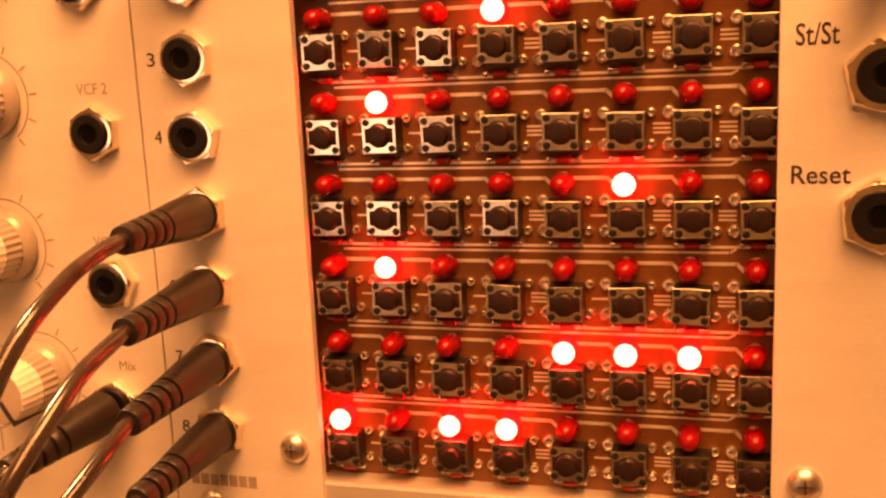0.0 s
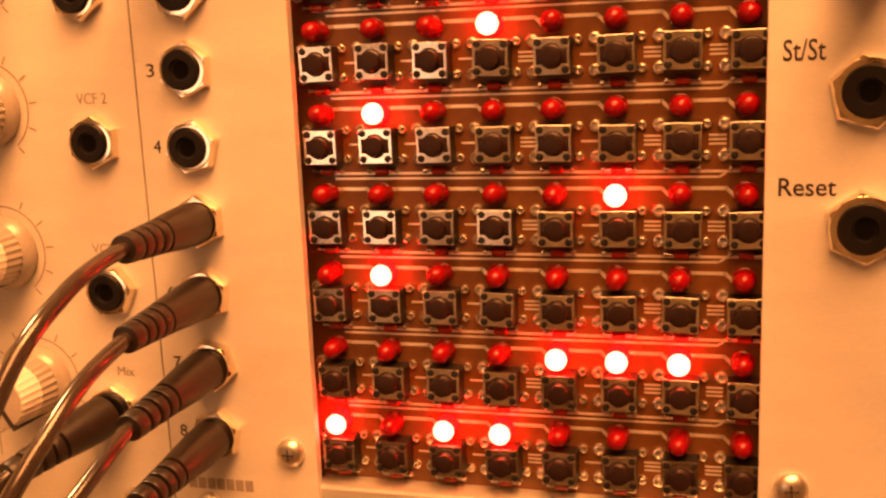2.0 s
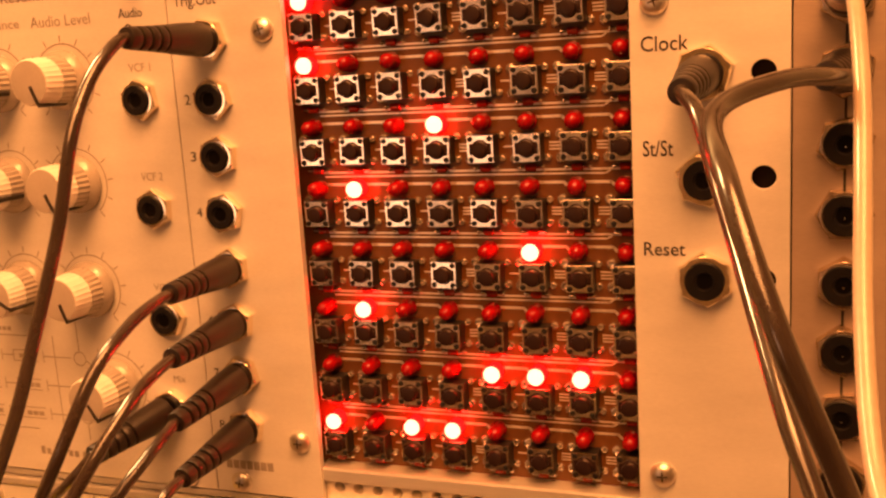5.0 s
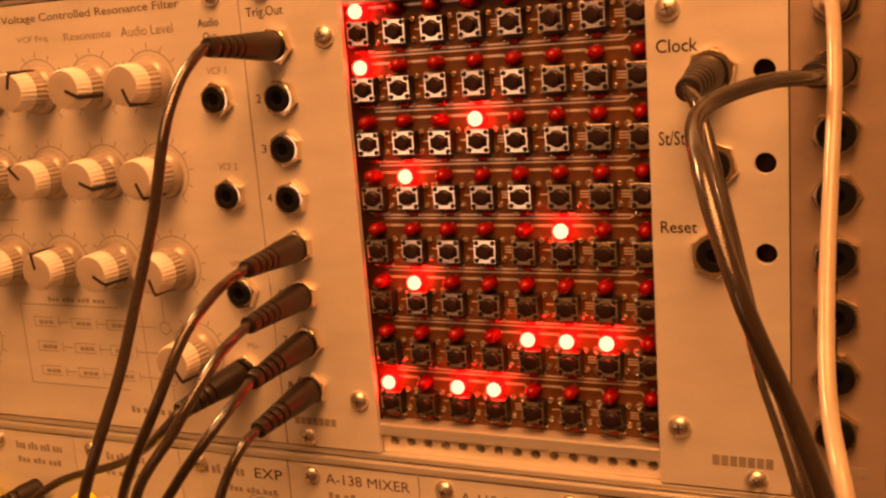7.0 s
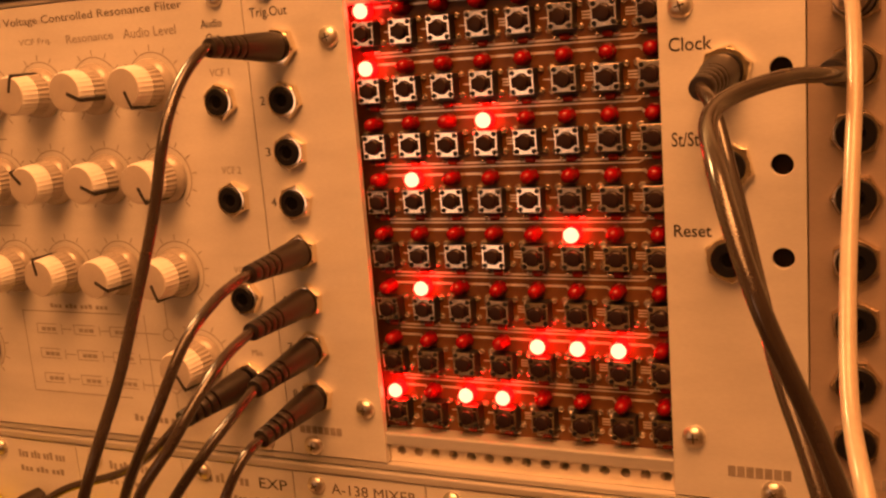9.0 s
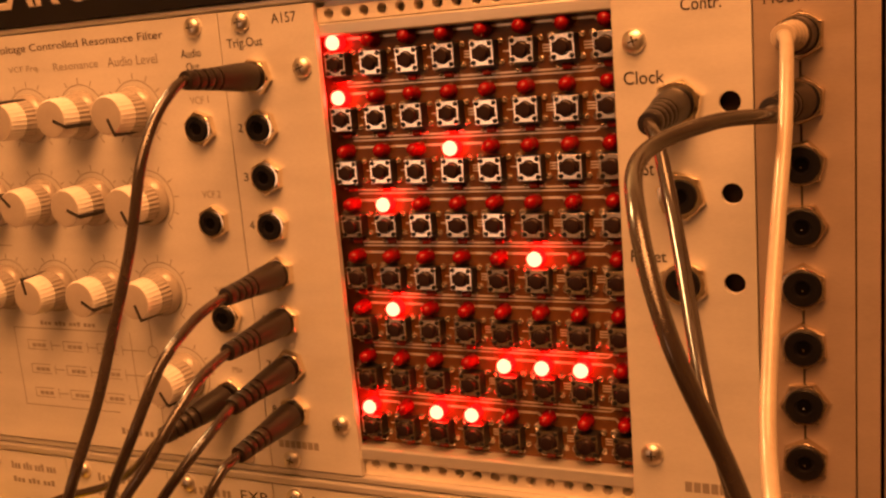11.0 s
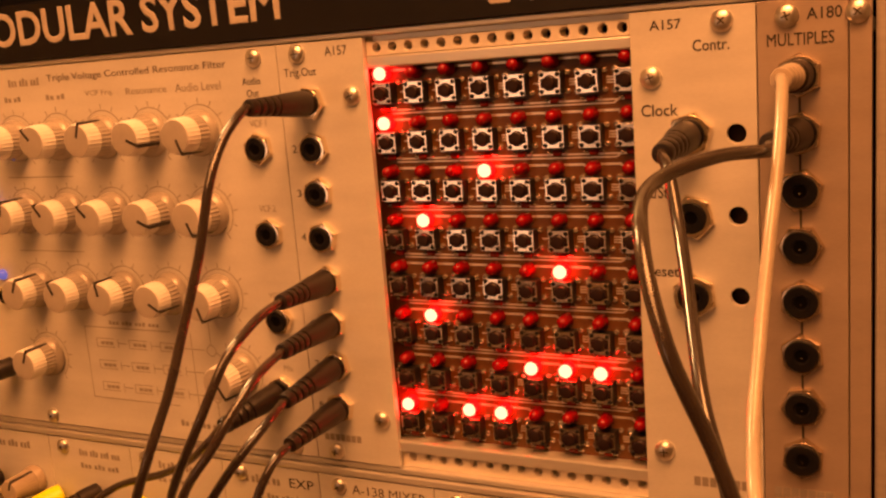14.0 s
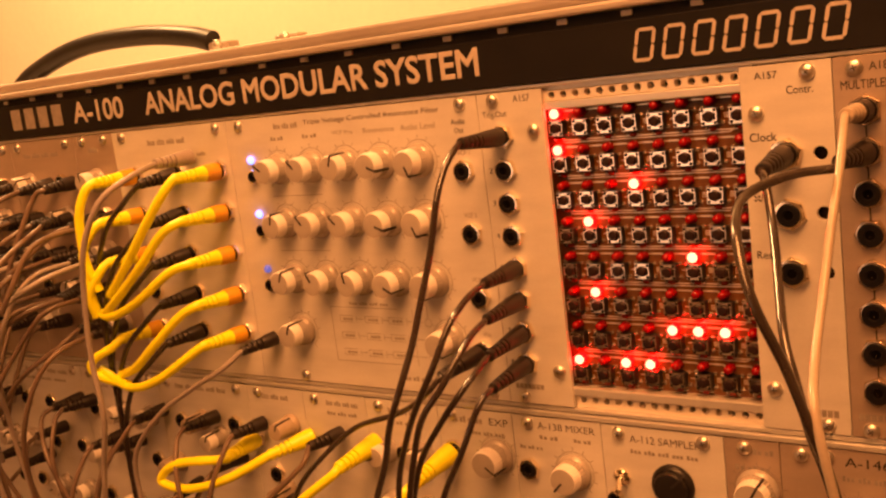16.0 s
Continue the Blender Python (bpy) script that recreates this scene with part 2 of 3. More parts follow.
def bars(x0, x1, z0, z1, parent, count=3, material=None, y=-0.06, name="print_bar"):
    """Plain bars for writing that cannot be read."""
    bm = bmesh.new()
    w = (x1 - x0) / count
    for k in range(count):
        a, b = x0 + k * w, x0 + (k + 0.82) * w
        n = max(1, round((b - a) / 1.7)) if name == "print_bar" else 1
        p = (b - a) / n
        for q in range(n):
            top = z1 - (z1 - z0) * (0.24 if n > 1 and (q * 5 + k * 3) % 4 else 0.0)
            box(bm, a + q * p, a + (q + (0.7 if n > 1 else 1.0)) * p, y - 0.03, y + 0.05, z0, top)
    return part(name, bm, material or FAINT, parent, flat=True)


# ---- parts that modules share ----
def hex_profile(bm, x, z, r, y=0.0, turn=0.0):
    q = [(0, r), (1.5, r), (2.0, r * 0.93)]
    rings = []
    for d, rr in q:
        rings.append([bm.verts.new(Vector((x + rr * math.cos(turn + k * math.pi / 3), y - d, z + rr * math.sin(turn + k * math.pi / 3))) / 1000) for k in range(6)])
    for a, b in zip(rings, rings[1:]):
        for k in range(6):
            bm.faces.new((a[k], a[(k + 1) % 6], b[(k + 1) % 6], b[k]))
    bm.faces.new(rings[-1])
    return bm


def jack(parent, x, z, r=5.0, bush=3.55, y=0.0, turn=None, metal=None):
    turn = random.random() if turn is None else turn
    bm = hex_profile(bmesh.new(), x, z, r, y, turn)
    lathe(bm, (x, y, z), [(1.9, r * 0.86), (2.25, r * 0.84), (2.3, bush + 0.15)], 24)
    nut = part("jack_nut", bm, metal or CHROME, parent, "nickel hex nut of a jack socket")
    bm = bmesh.new()
    lathe(bm, (x, y, z), [(1.0, bush), (2.7, bush), (2.95, bush - 0.25), (2.95, 1.95), (2.45, 1.75), (2.42, 0.02)], 24)
    part("socket", bm, SOCKET, nut, "black plastic jack socket")
    # A black disc stands in for the shade down the socket bore.
    bm = lathe(bmesh.new(), (x, y - 2.3, z), [(0, 1.6), (0.2, 1.5)], 12)
    part("socket_shade", bm, HOLE, nut)
    # A tiny chrome bead is added for the glint in the socket.
    if metal:
        part("socket_glint", lathe(bmesh.new(), (x, y - 2.5, z - 0.5), [(0, 0.2), (0.1, 0.18), (0.14, 0.05)], 8), CHROME, nut)
    return nut


def screw(parent, x, z, y=0.0, r=2.7):
    a = random.random() * math.pi
    bm = lathe(bmesh.new(), (x, y, z), [(0, r), (0.7, r), (1.3, r * 0.85), (1.7, r * 0.5), (1.8, r * 0.1)], 20)
    head = part("screw", bm, STEEL, parent, "zinc cross-head panel screw")
    # Dark bars level with the head give the shade of the cross recess.
    bm = bmesh.new()
    for k in (0, 1):
        b2 = box(bmesh.new(), -r * 0.42, r * 0.42, -0.06, 0.5, -0.2, 0.2)
        me = bpy.data.meshes.new("tmp")
        b2.transform(Matrix.Translation(Vector((x, y - 1.75, z)) / 1000) @ Matrix.Rotation(a + k * math.pi / 2, 4, "Y"))
        b2.to_mesh(me)
        b2.free()
        bm.from_mesh(me)
        bpy.data.meshes.remove(me)
    part("cross_slot", bm, SLOT, head)
    return head


def knob(parent, x, z, r=5.8, height=12.5, angle=0.0, y=0.0, material=None):
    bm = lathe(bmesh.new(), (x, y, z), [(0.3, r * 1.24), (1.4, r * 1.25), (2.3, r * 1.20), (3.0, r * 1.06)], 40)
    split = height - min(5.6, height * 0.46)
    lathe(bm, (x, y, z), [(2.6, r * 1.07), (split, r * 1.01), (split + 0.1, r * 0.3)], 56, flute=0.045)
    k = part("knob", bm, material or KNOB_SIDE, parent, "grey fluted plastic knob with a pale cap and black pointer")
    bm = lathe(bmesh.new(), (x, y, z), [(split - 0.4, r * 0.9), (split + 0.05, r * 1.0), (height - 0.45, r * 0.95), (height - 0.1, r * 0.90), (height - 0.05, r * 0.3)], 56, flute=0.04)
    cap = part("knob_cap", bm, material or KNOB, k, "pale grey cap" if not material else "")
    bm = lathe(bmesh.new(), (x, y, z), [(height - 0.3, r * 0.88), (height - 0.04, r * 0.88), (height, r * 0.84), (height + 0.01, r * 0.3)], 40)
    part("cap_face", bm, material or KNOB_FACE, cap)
    bm = bmesh.new()
    b2 = box(bmesh.new(), -0.45, 0.45, -0.12, 0.1, 1.0, r * 0.88)
    b2.transform(Matrix.Translation(Vector((x, y - height - 0.03, z)) / 1000) @ Matrix.Rotation(angle, 4, "Y"))
    me = bpy.data.meshes.new("tmp")
    b2.to_mesh(me)
    bm.from_mesh(me)
    b2.free()
    b2 = box(bmesh.new(), -0.45, 0.45, -height, -2.6, r * 0.84, r * 1.06)
    b2.transform(Matrix.Translation(Vector((x, y, z)) / 1000) @ Matrix.Rotation(angle, 4, "Y"))
    b2.to_mesh(me)
    bm.from_mesh(me)
    b2.free()
    bpy.data.meshes.remove(me)
    part("pointer", bm, INK, k)
    return k


def scale_ring(parent, x, z, r=8.6):
    """The printed arc and ticks round a knob."""
    bm = bmesh.new()
    n = 30
    for k in range(n):
        a0, a1 = (math.radians(-140 + 280 * (k + j) / n) for j in (0, 1))
        vs = [bm.verts.new(Vector((x + rr * math.sin(a), -0.08, z + rr * math.cos(a))) / 1000) for rr, a in ((r, a0), (r + 0.3, a0), (r + 0.3, a1), (r, a1))]
        bm.faces.new(vs)
    for k in range(11):
        a = math.radians(-140 + 28 * k)
        b2 = box(bmesh.new(), -0.15, 0.15, -0.1, -0.06, r + 0.6, r + 2.2)
        b2.transform(Matrix.Translation(Vector((x, 0, z)) / 1000) @ Matrix.Rotation(a, 4, "Y"))
        me = bpy.data.meshes.new("tmp")
        b2.to_mesh(me)
        bm.from_mesh(me)
        b2.free()
        bpy.data.meshes.remove(me)
    return part("scale_print", bm, SCALE, parent, flat=True)


def module(label, x0, x1, z0, z1, holes=(), material=None, y=0.0):
    m = thing("synthesizer_module", (x0 / 1000, 0, z0 / 1000), label, "rack module", "modules in the rack")
    sheet("front_panel", (x0, x1, z0, z1), holes, y, y + 2.0, material or PANEL, m)
    return m


# ---- room ----
def room():
    bm = box(bmesh.new(), -1900, 1900, 620, 720, -900, 1500)
    tagged(part("wall_back", bm, WALL), "cream painted plain wall", "wall", kind="structure")
    # Front and right walls are unseen; their brown holds back fill light.
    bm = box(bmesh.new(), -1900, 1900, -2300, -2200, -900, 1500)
    tagged(part("wall_front", bm, DIM_WALL), "unseen light brown wall that cuts reflected light", "wall", kind="structure")
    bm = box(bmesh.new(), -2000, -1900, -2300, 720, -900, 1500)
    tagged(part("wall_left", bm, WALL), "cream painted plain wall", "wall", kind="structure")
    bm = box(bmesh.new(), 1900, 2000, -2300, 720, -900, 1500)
    tagged(part("wall_right", bm, DIM_WALL), "unseen light brown wall that cuts reflected light", "wall", kind="structure")
    bm = box(bmesh.new(), -2000, 2000, -2300, 720, -1000, -900)
    tagged(part("floor", bm, WOOD), "brown wooden floor", "floor", kind="structure")
    bm = box(bmesh.new(), -2000, 2000, -2300, 720, 1500, 1600)
    tagged(part("ceiling", bm, WALL), "cream painted ceiling", "ceiling", kind="structure")
    t = thing("table", (0, 0.1, -0.9), "brown wooden table under the rack case", "table")
    part("tabletop", box(bmesh.new(), -900, 700, -250, 560, -330, -300, 3), WOOD, t, flat=True)
    for x in (-860, 640):
        for y in (-210, 500):
            part("leg", box(bmesh.new(), x, x + 50, y, y + 50, -900, -330, 3), WOOD, t, flat=True)


room()

# ---- rack case with its rails ----
LEFT, RIGHT = -500.0, 132.2


def rack_case():
    c = thing("rack_case", (-0.18, 0.1, -0.3), "aluminium modular synthesizer case with rails and a black fascia", "rack case")
    part("back_plate", box(bmesh.new(), LEFT, RIGHT, 150, 153, -300, 150), HOLE, c, flat=True)
    part("side_panel", box(bmesh.new(), LEFT - 14, LEFT, -6, 153, -300, 160, 1.5), CASE, c, flat=True)
    part("side_panel", box(bmesh.new(), 132.9, 148, -0.4, 153, -300, 160, 1.0), CASE, c, "worn aluminium side panel", flat=True)
    # Thin dark inlays stand in for shaded recesses along the side panel.
    slot = shared("side_slot_shade", box(bmesh.new(), -0.8, 0.8, -0.45, -0.3, -2.7, 2.7, 0.05), SLOT, 0.1)
    for k in range(24):
        piece("side_slot_shade", slot, c, Vector((136.4, 0, 120 - 11 * k)) / 1000)
    part("base_plate", box(bmesh.new(), LEFT, RIGHT, 0, 153, -300, -290, 1), CASE, c, flat=True)
    # upper rail: lip above the panels, threaded strip, lip below
    part("rail", box(bmesh.new(), LEFT, RIGHT, 0.1, 9, 128.9, 130.6, 0.4), RAIL, c, flat=True)
    part("rail", box(bmesh.new(), LEFT, RIGHT, 1.7, 9, 119.9, 123.2, 0.5), RAIL, c, flat=True)
    part("rail", box(bmesh.new(), -2, 79, 3.6, 7.3, 127.3, 128.8, 0.1), RAIL, c, flat=True)
    part("rail", box(bmesh.new(), -1.5, 78.5, 0.9, 9, 4.7, 8.3, 0.5), RAIL, c, flat=True)
    part("rail", box(bmesh.new(), LEFT, RIGHT, 0.4, 9, -2.2, -0.5, 0.4), RAIL, c, flat=True)
    part("rail", box(bmesh.new(), LEFT, RIGHT, -0.6, 9, -5.0, -2.7, 0.5), RAIL, c, flat=True)
    hx = [2.0 + 5.08 * k + 1.2 for k in range(15)]
    sheet("threaded_strip", (-2, 79, 123.3, 127.2), [(x, 125.4, 1.35) for x in hx], 1.9, 6.8, STRIP_STEEL, c, "drilled steel strip with a row of threaded holes")
    sheet("threaded_strip", (-2, 79, -0.4, 4.6), [(x, 2.9, 1.3) for x in hx], 2.6, 7.3, STRIP_STEEL, c, "drilled steel strip with a row of threaded holes")
    # Near-black backings put the darkness behind the threaded holes into colour.
    part("strip_backing", box(bmesh.new(), -2, 79, 7.5, 8.5, 122.5, 128.8), HOLE, c, flat=True)
    part("strip_backing", box(bmesh.new(), -2, 79, 7.5, 8.5, -0.4, 4.6), HOLE, c, flat=True)
    # fascia with lettering
    f = part("fascia", box(bmesh.new(), LEFT, RIGHT, -1.0, 6, 130.7, 149.4, 0.3), STRIP, c, "black fascia strip with pale lettering", flat=True)
    text("ANALOG MODULAR SYSTEM", -230, -26, 135.6, 147.2, f, LETTER, y=-1.06, bold=0.024)
    text("A-100", -290, -247, 135.6, 147.2, f, LETTER, y=-1.06, bold=0.024)
    bm = bmesh.new()
    for k in range(4):
        box(bm, -348 + 13 * k, -339 + 13 * k, -1.12, -0.9, 135.6, 147.2)
    part("logo_shape", bm, FAINT, f, "pale plain logo blocks", flat=True)
    # slanted open segment frames in place of the maker's mark
    for k in range(7):
        x = 39.8 + 10.9 * k
        bm = bmesh.new()
        lean = 2.2
        def seg(a, b, w=1.25):
            a, b = Vector((a[0], 0, a[1])), Vector((b[0], 0, b[1]))
            d = (b - a).normalized() * (w / 2)
            n = Vector((-d.z, 0, d.x))
            front = [bm.verts.new((p + Vector((x, -1.12, 134.8))) / 1000) for p in (a, a + d + n, b - d + n, b, b - d - n, a + d - n)]
            bm.faces.new(front)
        h, w = 10.6, 6.4
        pt = lambda u, v: (u * w + lean * v, h * v)
        for a, b in (((0, 0), (0, 0.5)), ((0, 0.5), (0, 1)), ((0, 1), (1, 1)), ((1, 0), (1, 0.5)), ((1, 0.5), (1, 1)), ((0, 0), (1, 0))):
            seg(pt(*a), pt(*b))
        part("logo_frame", bm, LETTER, f, "pale slanted segment shapes", flat=True)
    # notched extrusion and case edge above
    part("top_channel", box(bmesh.new(), LEFT, RIGHT, 0.5, 12, 149.5, 153.4), STRIP, c, flat=True)
    tab = shared("channel_tab", box(bmesh.new(), -2.2, 2.2, -0.4, 1.5, 0.0, 2.2, 0.2), CASE, 0.1)
    for k in range(24):
        piece("channel_tab", tab, c, Vector((LEFT + 18 + 26 * k, 0, 150.9)) / 1000)
    part("top_edge", box(bmesh.new(), LEFT - 14, 148, -3.5, 14, 153.6, 157.0, 1.0), CASE, c, flat=True)
    part("top_edge", box(bmesh.new(), LEFT - 14, 148, -1.5, 20, 157.1, 162.5, 1.6), CASE, c, flat=True)
    part("top_plate", box(bmesh.new(), LEFT - 14, 148, 20, 153, 161.0, 163.0, 0.5), CASE, c, flat=True)
    return c


rack_case()


def case_handle():
    h = thing("case_handle", (-0.3, 0.1, 0.16), "black curved carrying handle with metal fittings on the case", "handle")
    part("grip", tube(bmesh.new(), [(-492, 100, 162), (-470, 100, 172), (-430, 100, 182), (-390, 100, 186), (-340, 100, 184.5), (-300, 100, 179), (-281, 100, 174)], 6.5, 14), BLACK, h)
    for x, z in ((-272, 174), (-216, 172)):
        part("bracket", box(bmesh.new(), x - 9, x + 9, 95, 105, 162.8, z - 1, 1.5), CASE, h, flat=True)
        part("rivet", lathe(bmesh.new(), (x, 95, z - 3.5), [(0, 3.8), (1.5, 3.4), (2.6, 2.0), (3, 0.3)], 16), STEEL, h, "bright steel rivet head")


case_handle()

# ---- upper row modules ----
YELLOW_Z = (105.0, 84.5, 63.6, 43.0, 23.0)
TRIG_Z = [111.2 - 13.35 * k for k in range(8)]


def trigger_module():
    m = module("brushed aluminium trigger output module with eight jack sockets", -29.7, -0.1, 0.0, 128.5)
    for k, z in enumerate(TRIG_Z):
        jack(m, -19.4, z)
        if k:
            text(str(k + 1), -27.4, -25.9, z - 1.1, z + 1.2, m)
    screw(m, -22.4, 125.5), screw(m, -22.4, 3.0), screw(m, -5.0, 112.6), screw(m, -5.0, 14.9)
    text("A157", -13.0, -5.4, 124.3, 126.9, m, bold=0.003)
    text("Trig.Out", -27.7, -16.4, 118.3, 121.5, m, bold=0.003)
    bars(-26.5, -12.9, 6.4, 8.6, m, 7, FAINT)


def control_module():
    m = module("brushed aluminium control module with three jack sockets", 76.7, 106.9, 0.0, 128.5, [(102.0, 98.1, 2.35), (102.0, 77.9, 2.35), (102.0, 57.5, 2.35)])
    for z in (98.3, 77.8, 57.6):
        jack(m, 90.9, z, 5.8, 3.95)
    # Added dark plates stand in for the darkness behind the empty holes.
    for z in (98.1, 77.9, 57.5):
        part("hole_backing", box(bmesh.new(), 98, 106, 4.5, 5.0, z - 4, z + 4), PLUNGER, m, flat=True)
    screw(m, 99.2, 125.0), screw(m, 81.7, 112.6), screw(m, 81.7, 14.9), screw(m, 99.2, 3.0)
    text("A157", 81.7, 89.5, 123.9, 126.3, m, bold=0.009)
    text("Contr.", 92.1, 100.8, 118.2, 121.0, m, bold=0.009)
    text("Clock", 78.9, 88.1, 103.0, 106.0, m, bold=0.009)
    text("St/St", 78.9, 84.9, 82.4, 85.6, m, bold=0.009)
    text("Reset", 78.7, 87.0, 62.2, 65.0, m, bold=0.009)
    bars(89.2, 103.4, 6.0, 8.6, m, 7, FAINT)


def multiples_module():
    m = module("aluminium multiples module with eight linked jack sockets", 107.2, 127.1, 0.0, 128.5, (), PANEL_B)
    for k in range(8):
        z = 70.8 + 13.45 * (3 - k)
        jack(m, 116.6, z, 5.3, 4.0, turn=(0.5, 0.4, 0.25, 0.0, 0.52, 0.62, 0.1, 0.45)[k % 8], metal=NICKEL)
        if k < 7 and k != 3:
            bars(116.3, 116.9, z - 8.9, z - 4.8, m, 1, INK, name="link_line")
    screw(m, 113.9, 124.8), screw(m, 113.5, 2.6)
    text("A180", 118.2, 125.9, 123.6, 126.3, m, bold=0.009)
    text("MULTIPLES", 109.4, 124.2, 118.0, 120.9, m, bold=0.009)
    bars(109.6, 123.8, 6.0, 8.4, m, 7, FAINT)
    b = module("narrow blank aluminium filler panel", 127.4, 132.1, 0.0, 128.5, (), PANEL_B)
    screw(b, 129.2, 124.6), screw(b, 129.6, 2.8)


def filter_module():
    m = module("wide aluminium triple filter module with rows of grey knobs", -174.6, -30.0, 0.0, 128.5)
    for x, z in ((-39.4, 98.4), (-38.9, 72.2), (-38.7, 44.7), (-40.5, 21.5)):
        jack(m, x, z)
    angles = ((-1.0, -0.75, 0.3, 2.0, 2.75), (0.2, -0.7, -0.8, 2.0, 2.7), (0.4, -0.5, -0.2, 2.1, 2.8))
    for r, z in enumerate((104.0, 78.5, 51.6)):
        for c in range(5):
            x = -142.7 + 20.35 * c
            knob(m, x, z, angle=angles[r][c])
            scale_ring(m, x, z)
    for x, a in ((-143, 0.4), (-57.0, 2.6)):
        knob(m, x, 26.0, angle=a)
        scale_ring(m, x, 26.0)
    for k, z in enumerate((109.0, 82.9, 55.8)):
        bm = lathe(bmesh.new(), (-160.6, 0, z), [(0, 1.9), (1.0, 1.9), (1.8, 1.4), (2.3, 0.6)], 14)
        part("indicator_led", bm, LED_BLUE if k < 2 else LED_BLUE_DIM, m, "glowing blue indicator" if k < 2 else "faintly glowing blue indicator")
    for z in (103.0, 77.0, 50.0):
        jack(m, -159.5, z - 2.0, 3.6, 2.6)
    screw(m, -38.0, 125.4), screw(m, -38.0, 3.0), screw(m, -166, 125.4), screw(m, -146, 3.0)
    text("Triple Voltage Controlled Resonance Filter", -124.5, -48.6, 122.7, 125.6, m, DIM, bold=0.003)
    bars(-143, -127, 122.4, 125.0, m, 3)
    text("Audio Level", -69.5, -51.6, 116.9, 119.6, m, FAINT, bold=0.003)
    text("Resonance", -90.0, -73.0, 117.2, 119.4, m, FAINT, bold=0.003)
    text("VCF Frq.", -108.0, -95.7, 117.2, 119.4, m, FAINT, bold=0.003)
    bars(-126, -116, 117.2, 119.0, m, 2), bars(-146, -137, 117.2, 119.0, m, 2)
    text("Audio", -43.3, -36.6, 117.6, 119.8, m, bold=0.003)
    text("Out", -42.0, -37.6, 114.0, 116.2, m, bold=0.003)
    text("VCF 1", -42.2, -36.0, 105.0, 107.0, m, FAINT), text("VCF 2", -42.2, -36.0, 79.0, 81.0, m, FAINT), text("VCF 3", -42.2, -36.0, 51.6, 53.4, m, FAINT)
    text("Mix", -39.5, -36.0, 28.0, 29.8, m, FAINT)
    bars(-85, -62, 5.0, 7.2, m, 5)
    # printed block diagram
    for x0, x1, z0, z1 in ((-124, -76, 38, 38.3), (-124, -76, 12.0, 12.3), (-124, -123.7, 12, 38.3), (-76.3, -76, 12, 38.3)):
        bars(x0, x1, z0, z1, m, 1, PALE, name="diagram_line")
    for r in range(3):
        for x in (-119, -104, -90):
            for dz in (0, 3.0):
                bars(x, x + 10, 31 - 8 * r + dz, 31.25 - 8 * r + dz, m, 1, PALE, name="diagram_line")
            bars(x, x + 0.25, 31 - 8 * r, 34.2 - 8 * r, m, 1, PALE, name="diagram_line")
            bars(x + 10, x + 10.25, 31 - 8 * r, 34.2 - 8 * r, m, 1, PALE, name="diagram_line")
            bars(x + 2, x + 8, 31.9 - 8 * r, 33.1 - 8 * r, m, 3, PALE)
    for r in range(3):
        for x in (-109, -94, -80):
            bars(x, x + 5 if x < -90 else x + 11, 32.5 - 8 * r, 32.8 - 8 * r, m, 1, PALE, name="diagram_line")
        bm = bmesh.new()
        for k in range(16):
            a0, a1 = 2 * math.pi * k / 16, 2 * math.pi * (k + 1) / 16
            bm.faces.new([bm.verts.new(Vector((-68 + q * math.cos(a), -0.08, 32.6 - 8 * r + q * math.sin(a))) / 1000) for q, a in ((1.7, a0), (2.0, a0), (2.0, a1), (1.7, a1))])
        part("diagram_circle", bm, PALE, m, flat=True)
    bars(-68.15, -67.85, 10, 14.6, m, 1, PALE, name="diagram_line"), bars(-68.15, -67.85, 34.6, 43, m, 1, PALE, name="diagram_line")
    bars(-112, -88, 39.4, 40.8, m, 4, PALE)
    for r, z in enumerate((91.0, 64.8)):
        bars(-150, -112, z, z + 0.3, m, 1, PALE, name="diagram_line")


def left_modules():
    m = module("aluminium module crowded with yellow and black patch plugs", -262.0, -174.9, 0.0, 128.5)
    for z in YELLOW_Z:
        for x in (-182.0, -213.0, -246.0):
            jack(m, x, z, y=0)
    screw(m, -182, 125.4), screw(m, -254, 125.4)
    bars(-234, -204, 120.0, 123.0, m, 4)
    bars(-214, -190, 113.0, 115.0, m, 3)
    for x0, x1, n in ((-296.0, -262.3, 1), (-357.0, -296.3, 2), (-418.0, -357.3, 2), (-499.0, -418.3, 3)):
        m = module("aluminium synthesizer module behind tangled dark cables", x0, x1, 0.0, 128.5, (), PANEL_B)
        for c in range(n):
            x = x0 + (x1 - x0) * (c + 0.5) / n
            for r, z in enumerate((104, 84, 64, 44, 24)):
                if (c + r) % 2:
                    jack(m, x, z)
                else:
                    knob(m, x, z, 5.4, 12, angle=random.uniform(-2, 2))
        screw(m, x0 + 7.5, 125.4), screw(m, x1 - 7.5, 125.4)
        bars(x0 + 12, x1 - 14, 119, 121.5, m, 4)


trigger_module(), control_module(), multiples_module(), filter_module(), left_modules()


